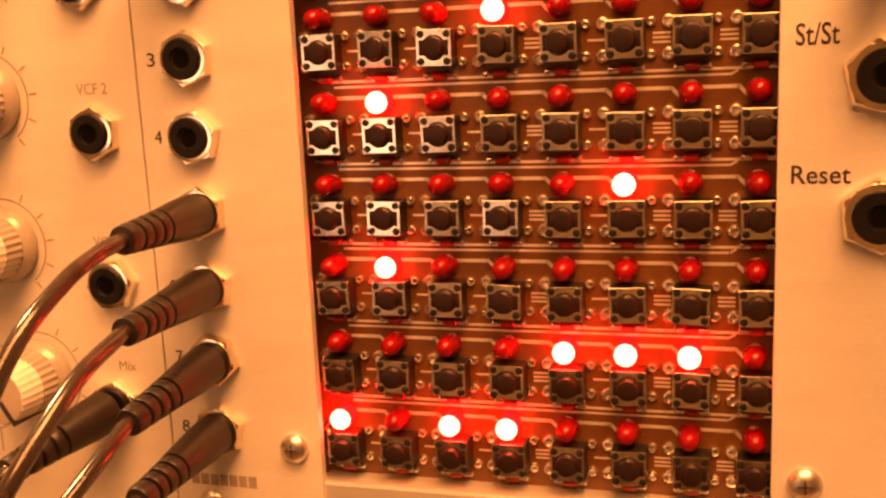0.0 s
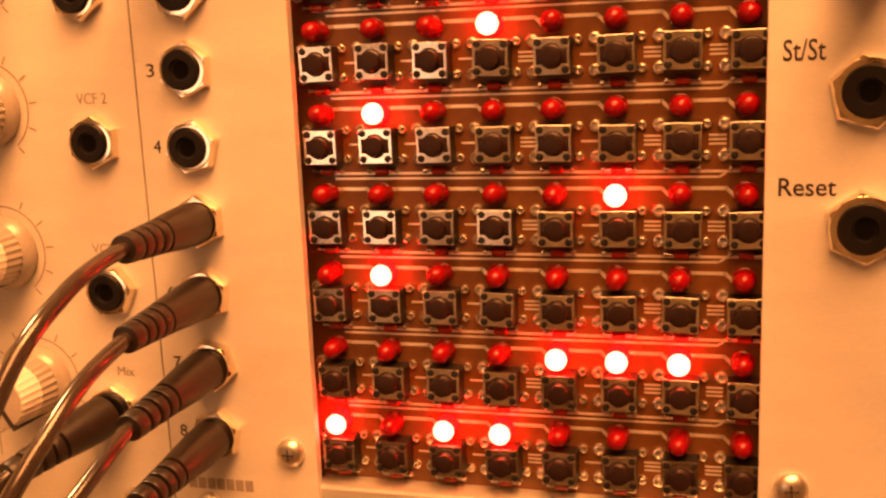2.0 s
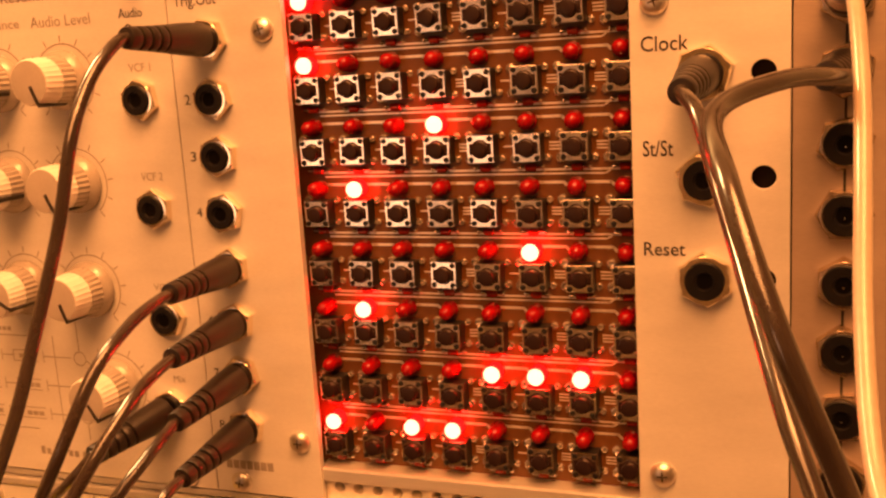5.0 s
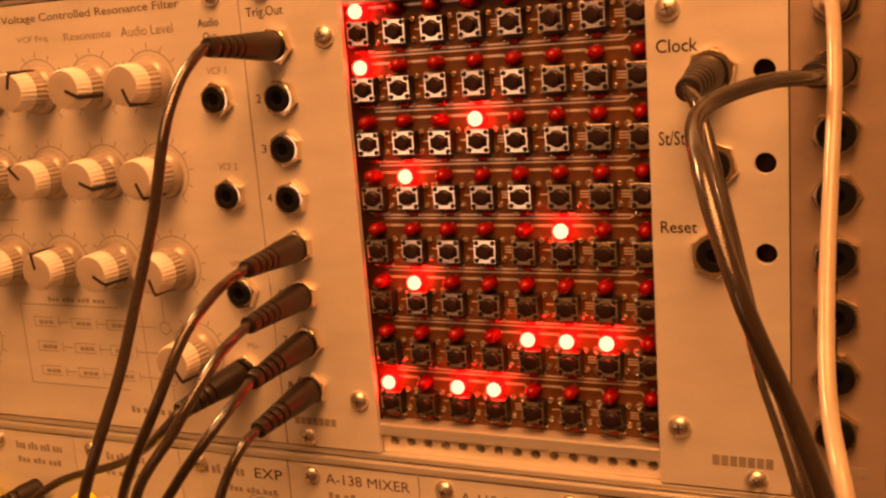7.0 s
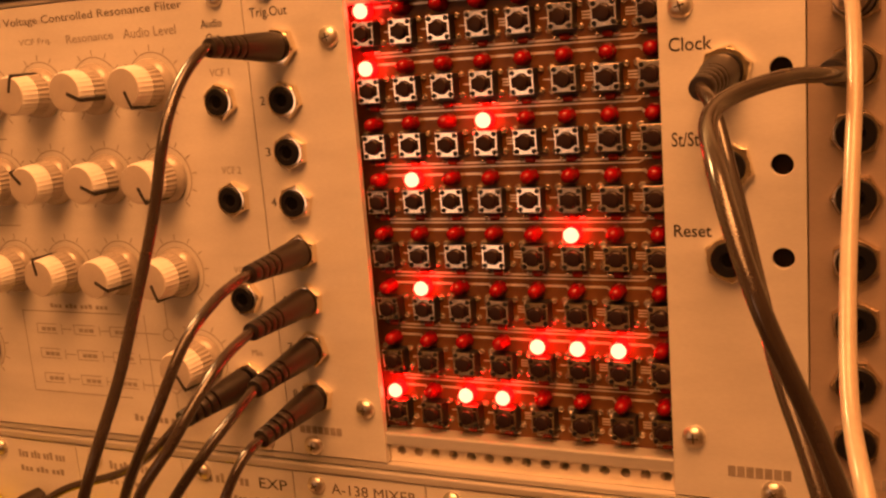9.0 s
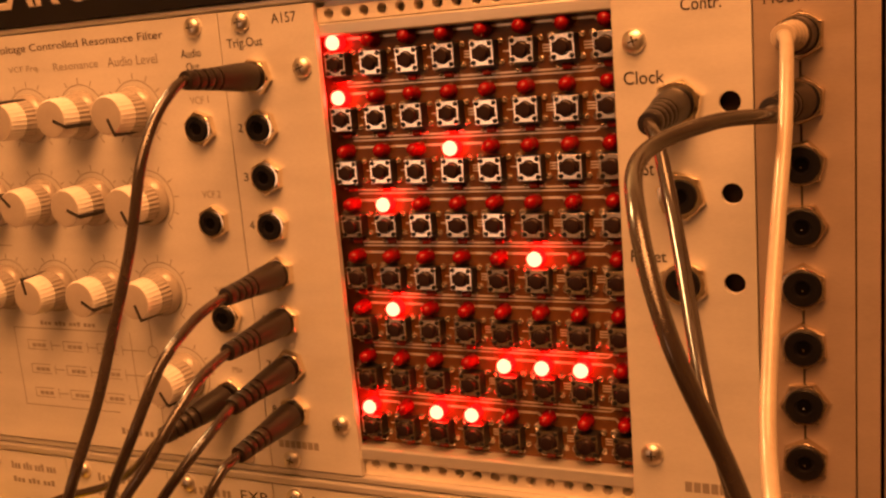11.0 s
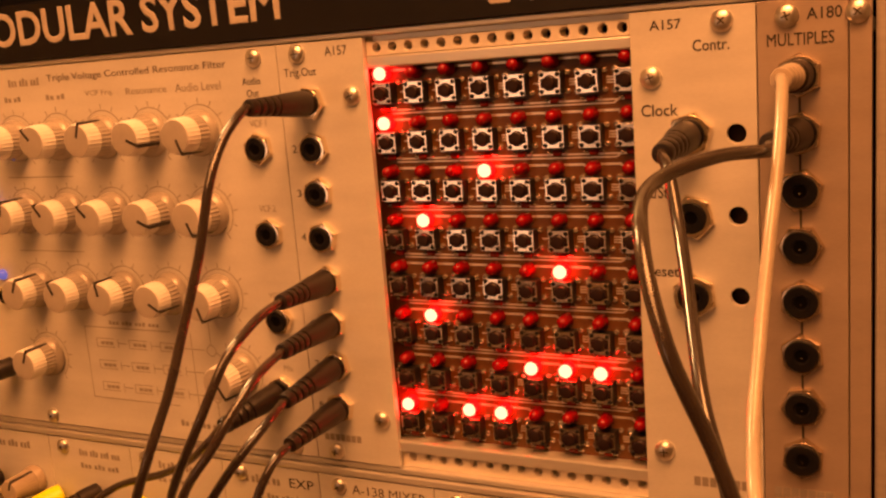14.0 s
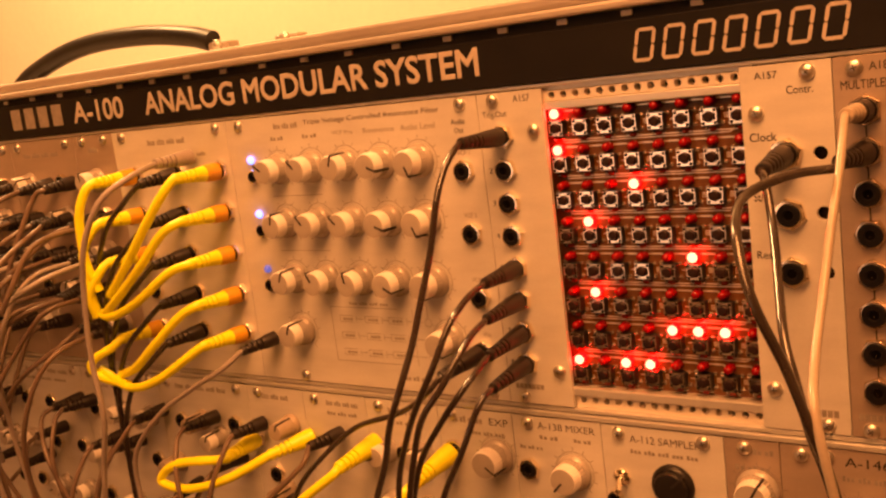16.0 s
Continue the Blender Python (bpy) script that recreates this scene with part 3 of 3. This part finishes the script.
# ---- lower row modules ----
def lower_modules():
    for x0, x1 in ((-499, -400.3), (-400, -330.3), (-330, -260.3), (-260, -190.3), (-190, -151.3), (-151, -111.3), (-111, -69.8), (-69.5, -30.9), (-30.6, 10.6), (10.9, 60.9), (61.2, 81.5), (81.8, 132.3)):
        # Panels beyond x 60 take the browner tone.
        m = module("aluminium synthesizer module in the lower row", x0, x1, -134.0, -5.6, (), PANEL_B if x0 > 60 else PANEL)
        screw(m, x0 + 7.6, -8.8)
        if x1 - x0 > 45:
            screw(m, x1 - 7.6, -8.8)
        if x0 == -30.6:
            text("A-138 MIXER", -18.5, 8.0, -11.0, -7.9, m, DIM, bold=0.003)
            bars(-18, -8, -15.4, -13.6, m, 2), bars(-2, 7, -15.2, -13.6, m, 2)
            bars(-28, -16, -20.4, -18.8, m, 3)
            jack(m, -24.0, -29.0)
            knob(m, -3.0, -28.0, 6.2, 11, angle=-2.4)
            scale_ring(m, -3.0, -28.0)
        elif x0 == 10.9:
            text("A-112 SAMPLER", 23.0, 52.0, -12.0, -8.9, m, DIM, bold=0.003)
            bars(23, 52, -16.6, -14.8, m, 5)
            knob(m, 40.0, -27.5, 6.9, 5.0, angle=0.8, material=BLACK)
            bm = lathe(bmesh.new(), (18.5, 0, -27.0), [(0, 3.4), (1.2, 3.4), (1.6, 2.8), (2.2, 1.7), (3.0, 1.5)], 18)
            part("toggle_bushing", bm, CHROME, m, "small chrome toggle switch")
            part("toggle_lever", lathe(bmesh.new(), (18.5, -2.5, -27.0), [(0, 1.1), (7, 1.5), (7.8, 0.8)], 12, (0.25, -1, -0.45)), CHROME, m)
            jack(m, 15.0, -36.0, 3.4, 2.4)
        elif x0 == 61.2:
            bars(72, 80.5, -11.0, -9.0, m, 2), bars(65, 79, -17.5, -15.5, m, 3)
            knob(m, 73.0, -24.5, 6.4, 10, angle=0.5)
            scale_ring(m, 73.0, -24.5)
        elif x0 == 81.8:
            text("A-146", 104.0, 119.0, -11.5, -8.0, m, bold=0.003)
            screw(m, 98.0, -8.8)
            bars(103, 124, -17.0, -15.0, m, 4)
            for z in (-31, -52):
                knob(m, 108, z, angle=0.5)
                scale_ring(m, 108, z)
        elif x0 == -69.5:
            text("EXP", -42.5, -33.0, -12.0, -8.8, m, bold=0.003)
            bars(-62, -45, -12.0, -9.0, m, 4), bars(-52, -34, -17.0, -15.2, m, 3)
            knob(m, -40.0, -25.5, 6.4, 12, angle=2.2)
            scale_ring(m, -40.0, -25.5)
            jack(m, -62, -25)
        elif x0 == -190:
            knob(m, -161, -24, 4.6, 13, 0.4, material=CREAM), knob(m, -170, -60, 4.6, 13, 1.0, material=CREAM)
            jack(m, -186.5, -34), jack(m, -176, -52), bars(-180, -160, -12, -9.2, m, 3)
        elif x0 == -260:
            knob(m, -227, -28, 4.6, 13, 0.4, material=CREAM), knob(m, -214, -36, 4.6, 13, 0.4), knob(m, -252, -55, 4.6, 13, 1.0, material=CREAM)
            jack(m, -244, -30), jack(m, -202, -28), bars(-246, -205, -12, -9.2, m, 5)
        elif x0 == -151:
            bars(-136, -115, -11.6, -9.0, m, 4), bars(-136, -116, -16.4, -14.4, m, 3)
        else:
            bars(x0 + 13, x1 - 12, -12, -9.2, m, 4), bars(x0 + 12, x1 - 14, -17, -15.2, m, 3)
            for x in (x0 + 10, (x0 + x1) / 2, x1 - 10):
                for z in (-30, -56, -84):
                    if random.random() < 0.5:
                        jack(m, x, z)
                    else:
                        knob(m, x, z, 5.0, 11, angle=random.uniform(-2, 2))


lower_modules()


# ---- patch cables ----
def plug_body(parent, at, axis, material, length=25.0, fat=1.0, tip=None):
    a = Vector(axis).normalized()
    taper = lambda d: (3.95 - 1.45 * (d - 3.0) / (length - 3.0)) * fat
    core = length - 11.0
    prof = [(2.6, 3.4 * fat), (3.1, 4.05 * fat), (8.5, 3.85 * fat), (core, taper(core)), (core + 0.1, taper(core) * 0.7), (core + 1.0, taper(core) * 0.66)]
    bm = lathe(bmesh.new(), at, prof, 24, a)
    p = part("plug", bm, tip if tip is PLUG else material, parent, "moulded plug body with a ribbed sleeve")
    if tip is YELLOW_TIP:
        bm = lathe(bmesh.new(), at, [(2.5, 3.4 * fat), (3.0, 4.15 * fat), (9.3, 4.1 * fat), (10.8, 3.5 * fat)], 24, a)
        part("plug_collar", bm, tip, p, "orange collar of the plug")
    for k in range(4):
        d0 = core + 0.5 + 2.6 * k
        d1 = d0 + (1.85 if k < 3 else 2.7)
        bm = lathe(bmesh.new(), at, [(d0 - 0.6, taper(d0) * 0.68), (d0, taper(d0) * 0.68), (d0 + 0.1, taper(d0) * 0.98), (d0 + 0.25, taper(d0)), (d1 - 0.2, taper(d1)), (d1, taper(d1) * 0.95), (d1 + 0.05, taper(d1) * 0.6)], 20, a)
        part("sleeve_ring", bm, material, p)
    return Vector(at) + a * length


def patch_cable(label, at, axis, points, material, body, radius=1.3, length=25.0, fat=1.0, group="patch cables", tip=None, to=None):
    c = thing("patch_cable", Vector(at) / 1000, label, "patch cable", group)
    end = plug_body(c, at, axis, body, length, fat, tip)
    back = Vector(at) + Vector(axis).normalized() * (length - 4)
    if to:
        tail = plug_body(c, to, (0.05, -1, -0.05), body, length, fat, tip)
        points = list(points) + [tail, Vector(to) + Vector((0, -length + 4, 0))]
    part("cord", tube(bmesh.new(), [back, end] + [Vector(p) for p in points], radius, 12), material, c)
    return c


def cables():
    BK = "black rubber patch cable plugged into the trigger module"
    patch_cable(BK, (-19.4, 0, 111.2), (-0.08, -1, 0.03), [(-21.5, -32, 110), (-22, -39, 104), (-22, -46, 94), (-24, -51, 76), (-27, -57, 58), (-29, -63, 43), (-32, -70, 28), (-38, -71, 14), (-46, -67, -3), (-58, -64, -28), (-66, -58, -62)], RUBBER, PLUG, 1.3, 27, 0.94)
    patch_cable(BK, (-19.4, 0, 57.8), (0.03, -1, 0.0), [(-18.5, -33, 57.0), (-18.8, -41, 54.5), (-20, -51, 48), (-25, -58, 33), (-36, -57, 16), (-47, -51, 1), (-57, -47, -19), (-63, -44, -45), (-65, -40, -76)], RUBBER, PLUG, 1.3, 26, 0.94)
    patch_cable(BK, (-19.4, 0, 44.5), (0.03, -1, -0.02), [(-17.5, -41, 41.5), (-18.5, -51, 35), (-22.5, -57, 26), (-31, -60, 14), (-39, -58, -3), (-46, -56, -24), (-53, -52, -50), (-58, -47, -78)], RUBBER, PLUG, 1.3, 28, 0.94)
    patch_cable(BK, (-19.4, 0, 31.2), (-0.05, -1, -0.10), [(-20.5, -36, 25.5), (-23, -45, 19.5), (-30, -50, 9), (-41, -51, -7), (-49, -50, -27), (-56, -47, -52), (-60, -43, -78)], RUBBER, PLUG, 1.3, 26.5, 0.94)
    patch_cable(BK, (-19.4, 0, 17.8), (-0.03, -1, -0.08), [(-20, -34, 14.5), (-22, -39, 8.5), (-28, -42, -6), (-39, -43, -26), (-48, -43, -50), (-56, -41, -77)], RUBBER, PLUG, 1.3, 27, 0.94)
    patch_cable("black rubber patch cable plugged into the filter module", (-40.5, 0, 21.5), (-0.28, -1, -0.18), [(-52, -26, 12), (-63, -22, 4), (-80, -16, -5), (-105, -14, -14), (-122, -16, -26), (-140, -22, -45), (-150, -26, -70)], RUBBER, PLUG)
    patch_cable("black patch cable hanging from the clock jack", (90.5, 0, 98.3), (-0.05, -1, -0.10), [(93, -30, 93), (97, -39, 83), (101, -50, 74), (105, -62, 65), (109, -73, 56), (113, -79, 47), (118, -85, 34), (123, -87, 20), (127, -80, -14), (131, -70, -55)], RUBBER, PLUG, 1.4, 22)
    patch_cable("dark patch cable looping from the multiples module", (116.6, 0, 97.7), (-0.16, -1, 0.0), [(116, -36, 98), (108, -54, 99), (100, -71, 96), (103, -88, 89), (109, -97, 74), (116, -96, 56), (121, -96, 41), (125, -92, 23), (129, -85, -11), (132, -72, -52)], RUBBER, PLUG, 1.4, 22)
    patch_cable("cream white patch cable hanging from the multiples module", (116.6, 0, 111.1), (-0.06, -1, 0.02), [(117, -29, 110), (118, -42, 97), (118, -54, 83), (118, -66, 67), (119, -80, 54), (122, -94, 45), (126, -97, 25), (130, -90, -8), (134, -77, -50)], CREAM, CREAM, 1.3, 20, 0.95, tip=PLUG)
    # yellow leads
    YL = "bright yellow patch cable in the crowded jack column"
    right = ([(-192, -32, 97), (-206, -34, 82), (-222, -34, 66), (-246, -30, 48)],
             [(-195, -32, 80), (-213, -34, 64), (-236, -34, 47), (-258, -28, 36)],
             [(-198, -30, 60), (-223, -33, 45), (-246, -32, 37), (-264, -26, 37)],
             [(-196, -30, 38), (-214, -33, 24), (-232, -33, 11), (-252, -28, 4)],
             [(-196, -30, 17), (-218, -33, 5), (-240, -33, 0), (-268, -28, 6)])
    for z, pts in zip(YELLOW_Z, right):
        patch_cable(YL, (-182.0, 0, z), (-0.16, -1, 0.0), pts, YELLOW, YELLOW, 2.3, 27, 1.05, "yellow patch cables", YELLOW_TIP)
    for z, pts in ((105.0, [(-252, -30, 101), (-256, -33, 88), (-257, -33, 66), (-254, -30, 50)]),
                   (84.5, [(-253, -30, 80), (-258, -33, 70), (-259, -33, 55), (-260, -30, 40)]),
                   (63.6, [(-252, -30, 59), (-259, -33, 48), (-261, -30, 36)]),
                   (23.0, [(-254, -30, 19), (-266, -33, 13), (-269, -33, 7), (-262, -31, 2), (-242, -32, 1)])):
        patch_cable(YL, (-246.0, 0, z), (-0.15, -1, 0.0), pts, YELLOW, YELLOW, 2.3, 26, 1.05, "yellow patch cables", YELLOW_TIP)
    for z in YELLOW_Z:
        patch_cable("black patch cable plugged between yellow ones", (-213.0, 0, z), (-0.3, -1, -0.1), [(-228, -25, z - 10), (-246, -27, z - 26), (-262, -25, z - 55), (-268, -22, z - 100)], RUBBER, PLUG, 1.4, 22, 1.0, "tangled patch cables")
    LY = "yellow patch cable plugged into the lower row"
    patch_cable(LY, (-144, 0, -27), (-0.6, -1, -0.2), [(-178, -33, -42), (-205, -35, -50), (-224, -36, -48), (-212, -34, -38)], YELLOW, YELLOW, 2.3, 26, 1.1, "yellow patch cables", to=(-186.5, 0, -34))
    patch_cable(LY, (-104.5, 0, -25.5), (-0.15, -1, -0.15), [(-110, -31, -32), (-125, -35, -43), (-145, -36, -58), (-160, -34, -75)], YELLOW, YELLOW, 2.2, 28, 1.2, "yellow patch cables")
    patch_cable(LY, (-62, 0, -25), (-0.2, -1, -0.25), [(-70, -33, -36), (-82, -38, -54), (-90, -38, -75)], YELLOW, YELLOW, 2.2, 28, 1.2, "yellow patch cables")
    # long grey lead in front of the yellow ones
    patch_cable("grey patch cable hanging in front of yellow cables", (-200, 0, 113), (-0.05, -1, -0.02), [(-200, -40, 109), (-206, -55, 100), (-217, -60, 80), (-224, -60, 57), (-228, -60, 24), (-227, -60, -5), (-238, -58, -35), (-250, -55, -70)], GREYC, GREYC, 1.4, 24)
    patch_cable("dark patch cable plugged beside the lower knob", (-159.5, 0, 22), (-0.3, -1, -0.1), [(-175, -28, 12), (-195, -30, 2), (-222, -32, -14), (-250, -30, -40), (-255, -28, -70)], GREYC, PLUG, 1.3, 22, 0.9)
    # dark tangle over the modules beyond the yellow leads
    rnd = random.Random(5)
    for k in range(54):
        x = -264 - 212 * (k / 54) - rnd.uniform(0, 8)
        z = 24 + 20 * rnd.randrange(5)
        d = -26 - rnd.uniform(0, 30)
        axis = (rnd.uniform(-0.25, 0.1), -1, rnd.uniform(-0.12, 0.05))
        look_of = TANGLE if k % 6 else GREYC
        if k % 2:
            dx, sag = -rnd.uniform(30, 95), rnd.uniform(25, 60)
            z2 = z - 20 * rnd.randrange(0, 3)
            z2 = max(24, z2)
            pts = [(x - 6, d, z - 6), (x + dx * 0.3, d - 14, z - sag * 0.7), (x + dx * 0.55, d - 16, (z + z2) / 2 - sag), (x + dx * 0.85, d - 8, z2 - sag * 0.5)]
            patch_cable("dark patch cable in a dense tangle", (x, 0, z), axis, pts, look_of, PLUG, 1.4, 22, 1.0, "tangled patch cables", to=(x + dx, 0, z2))
        else:
            dx = -rnd.uniform(20, 110)
            pts = [(x - 5, d - 2, z - 5), (x + dx * 0.3, d - 14, z - 22), (x + dx * 0.65, d - 16, z - 55), (x + dx * 0.9, d - 8, z - 95), (x + dx, d, z - 140)]
            patch_cable("dark patch cable in a dense tangle", (x, 0, z), axis, pts, look_of, PLUG, 1.4, 22, 1.0, "tangled patch cables")
    for k in range(16):
        x = -122 - 19 * k + rnd.uniform(-6, 6)
        z = -24 - 20 * rnd.randrange(3)
        dx = rnd.uniform(-75, 45)
        pts = [(x - 3, -30, z - 6), (x + dx * 0.4, -38, z - 28), (x + dx, -32, z - 70)]
        patch_cable("dark patch cable in the lower row", (x, 0, z), (rnd.uniform(-0.3, 0.1), -1, 0), pts, TANGLE, PLUG, 1.3, 22, 0.95, "tangled patch cables")


cables()


# ---- the button matrix board in the opening ----
COLS, ROWS = [3.0 + 10.16 * c for c in range(8)], [118.1 - 14.05 * r for r in range(8)]
LIT = {(0, 0), (1, 0), (2, 3), (3, 1), (4, 5), (5, 1), (6, 4), (6, 5), (6, 6), (7, 0), (7, 2), (7, 3)}


def matrix_board():
    m = thing("button_matrix", (0.038, 0.0062, 0.01), "brown circuit board with rows of red lights and push buttons", "circuit board")
    part("circuit_board", box(bmesh.new(), -3, 80, 6.2, 7.8, 8.0, 121.5, 0.1), PCB, m, "glossy brown circuit board", flat=True)
    led = bmesh.new()
    lathe(led, (0, 0, 0), [(0, 1.95), (0.8, 1.95), (0.9, 1.74), (3.4, 1.72), (4.2, 1.52), (4.8, 1.0), (5.05, 0.35)], 18)
    stem = bmesh.new()
    lathe(stem, (0, 0, 0), [(0, 1.95), (0.9, 1.95), (1.0, 1.66), (3.2, 1.66), (3.22, 0.3)], 18)
    led_on = shared("led_lit", stem, LED_STEM)
    lens = shared("lens", lathe(bmesh.new(), (0, 0, 0), [(3.0, 1.6), (3.25, 1.86), (3.9, 1.82), (4.45, 1.5), (4.85, 0.95), (5.05, 0.35)], 20), LED_ON)
    led_off = shared("led", led, LED_OFF)
    body = shared("push_button", box(bmesh.new(), -2.9, 2.9, -3.7, 0, -2.9, 2.9, 0.15), BLACK, 0.1)
    bm = bmesh.new()
    box(bm, -2.95, 2.95, -3.95, -3.72, -2.95, 2.95, 0.06)
    plate = shared("cover_plate", bm, PLATE, 0.1)
    bm = bmesh.new()
    for x in (-2.2, 2.2):
        for z in (-2.2, 2.2):
            lathe(bm, (x, -3.9, z), [(0, 0.64), (0.22, 0.6), (0.3, 0.25)], 12)
    rivets = shared("rivet", bm, BLACK)
    # Flat wings and collar stand in for the dark cut-out in the cover plate.
    bm = box(bmesh.new(), -2.52, 2.52, -4.0, -3.8, -1.25, 1.25, 0.05)
    plunger = shared("plunger", lathe(bm, (0, -3.8, 0), [(0, 2.08), (0.18, 2.08), (0.21, 1.92), (0.27, 1.82), (1.3, 1.76), (1.52, 1.7), (1.62, 1.3), (1.64, 0.3)], 20), PLUNGER)
    bm = bmesh.new()
    for x in (-3.7, 3.7):
        for z in (-2.5, 2.5):
            s = 0.82 + 0.12 * math.sin(3 * x + 5 * z)
            lathe(bm, (x, 0, z), [(0, 1.3 * s), (0.3, 1.22 * s), (0.6, 1.0 * s), (0.66, 0.78 * s), (0.4, 0.55 * s), (0.32, 0.05)], 14)
    solder = shared("solder_joint", bm, SOLDER)
    diode = shared("diode", lathe(bmesh.new(), (-1.3, -0.8, -4.55), [(0, 0.5), (0.15, 0.75), (2.2, 0.75), (2.4, 0.5)], 12, (1, 0, 0)), GLASS_RED)
    bm = bmesh.new()
    lathe(bm, (-2.6, -0.8, -4.55), [(0, 0.28), (5.0, 0.28)], 8, (1, 0, 0))
    for x in (-2.6, 2.4):
        lathe(bm, (x, 0, -4.55), [(0, 0.62), (0.3, 0.55), (0.8, 0.3), (0.85, 0.05)], 10)
    lead = shared("diode_lead", bm, SOLDER)
    y = 6.2
    for r, z in enumerate(ROWS):
        for c, x in enumerate(COLS):
            lit = (r, c) in LIT
            ob = piece("led", led_on if lit else led_off, m, Vector((x, y, z)) / 1000, "glowing red light" if lit else "")
            if lit:
                piece("lens", lens, ob, Vector((x, y, z)) / 1000, "white-hot lens")
            else:
                ob.rotation_euler = (rnd_led.uniform(-0.06, 0.06), 0, rnd_led.uniform(-0.06, 0.06))
            b = piece("push_button", body, m, Vector((x + 0.35, y, z - 5.5)) / 1000)
            tilt = (rnd_led.gauss(0, 0.021), rnd_led.gauss(0, 0.015), rnd_led.gauss(0, 0.021))
            for name, me in (("cover_plate", plate), ("rivet", rivets), ("plunger", plunger)):
                piece(name, me, b, Vector((x + 0.35, y, z - 5.5)) / 1000)
            b.rotation_euler = tilt
            piece("solder_joint", solder, m, Vector((x + 0.35, y, z - 5.5)) / 1000)
            d = piece("diode", diode, m, Vector((x + 0.35, y, z - 5.5)) / 1000)
            piece("diode_lead", lead, d, Vector((x + 0.35, y, z - 5.5)) / 1000)
    # copper tracks
    bm = bmesh.new()

    def track(pts, w=0.60):
        for (ax, az), (bx, bz) in zip(pts, pts[1:]):
            d = Vector((bx - ax, 0, bz - az)).normalized()
            n = Vector((-d.z, 0, d.x)) * w / 2
            e = d * w * 0.2
            a, b = Vector((ax, 6.14, az)) - e, Vector((bx, 6.14, bz)) + e
            lo = [bm.verts.new((p + Vector((0, 0.1, 0))) / 1000) for p in (a + n, b + n, b - n, a - n)]
            hi = [bm.verts.new(p / 1000) for p in (a + n, b + n, b - n, a - n)]
            bm.faces.new(hi)
            for k in range(4):
                bm.faces.new((lo[k], lo[(k + 1) % 4], hi[(k + 1) % 4], hi[k]))

    for r, z in enumerate(ROWS):
        for c in range(7):
            x = COLS[c]
            track([(x + 1.4, z + 0.7), (x + 7.2, z + 0.7), (x + 8.4, z - 0.5), (x + 9.0, z - 0.5)])
            for dz in (-0.7, 0.0, 0.7) if c in (3, 5, 6) else (0.0,):
                track([(x + 4.4, z - 5.5 + dz), (x + 7.0, z - 5.5 + dz)], 0.34)
        if r < 7:
            track([(2.0, z - 10.6), (77.5, z - 10.6)], 0.42)
            track([(4.5, z - 11.5), (70.0, z - 11.5), (71.0, z - 10.9)], 0.36)
    tagged(part("copper_track", bm, TRACE, m, "tinned copper tracks", flat=True), kind="stuff")


rnd_led = random.Random(3)
matrix_board()
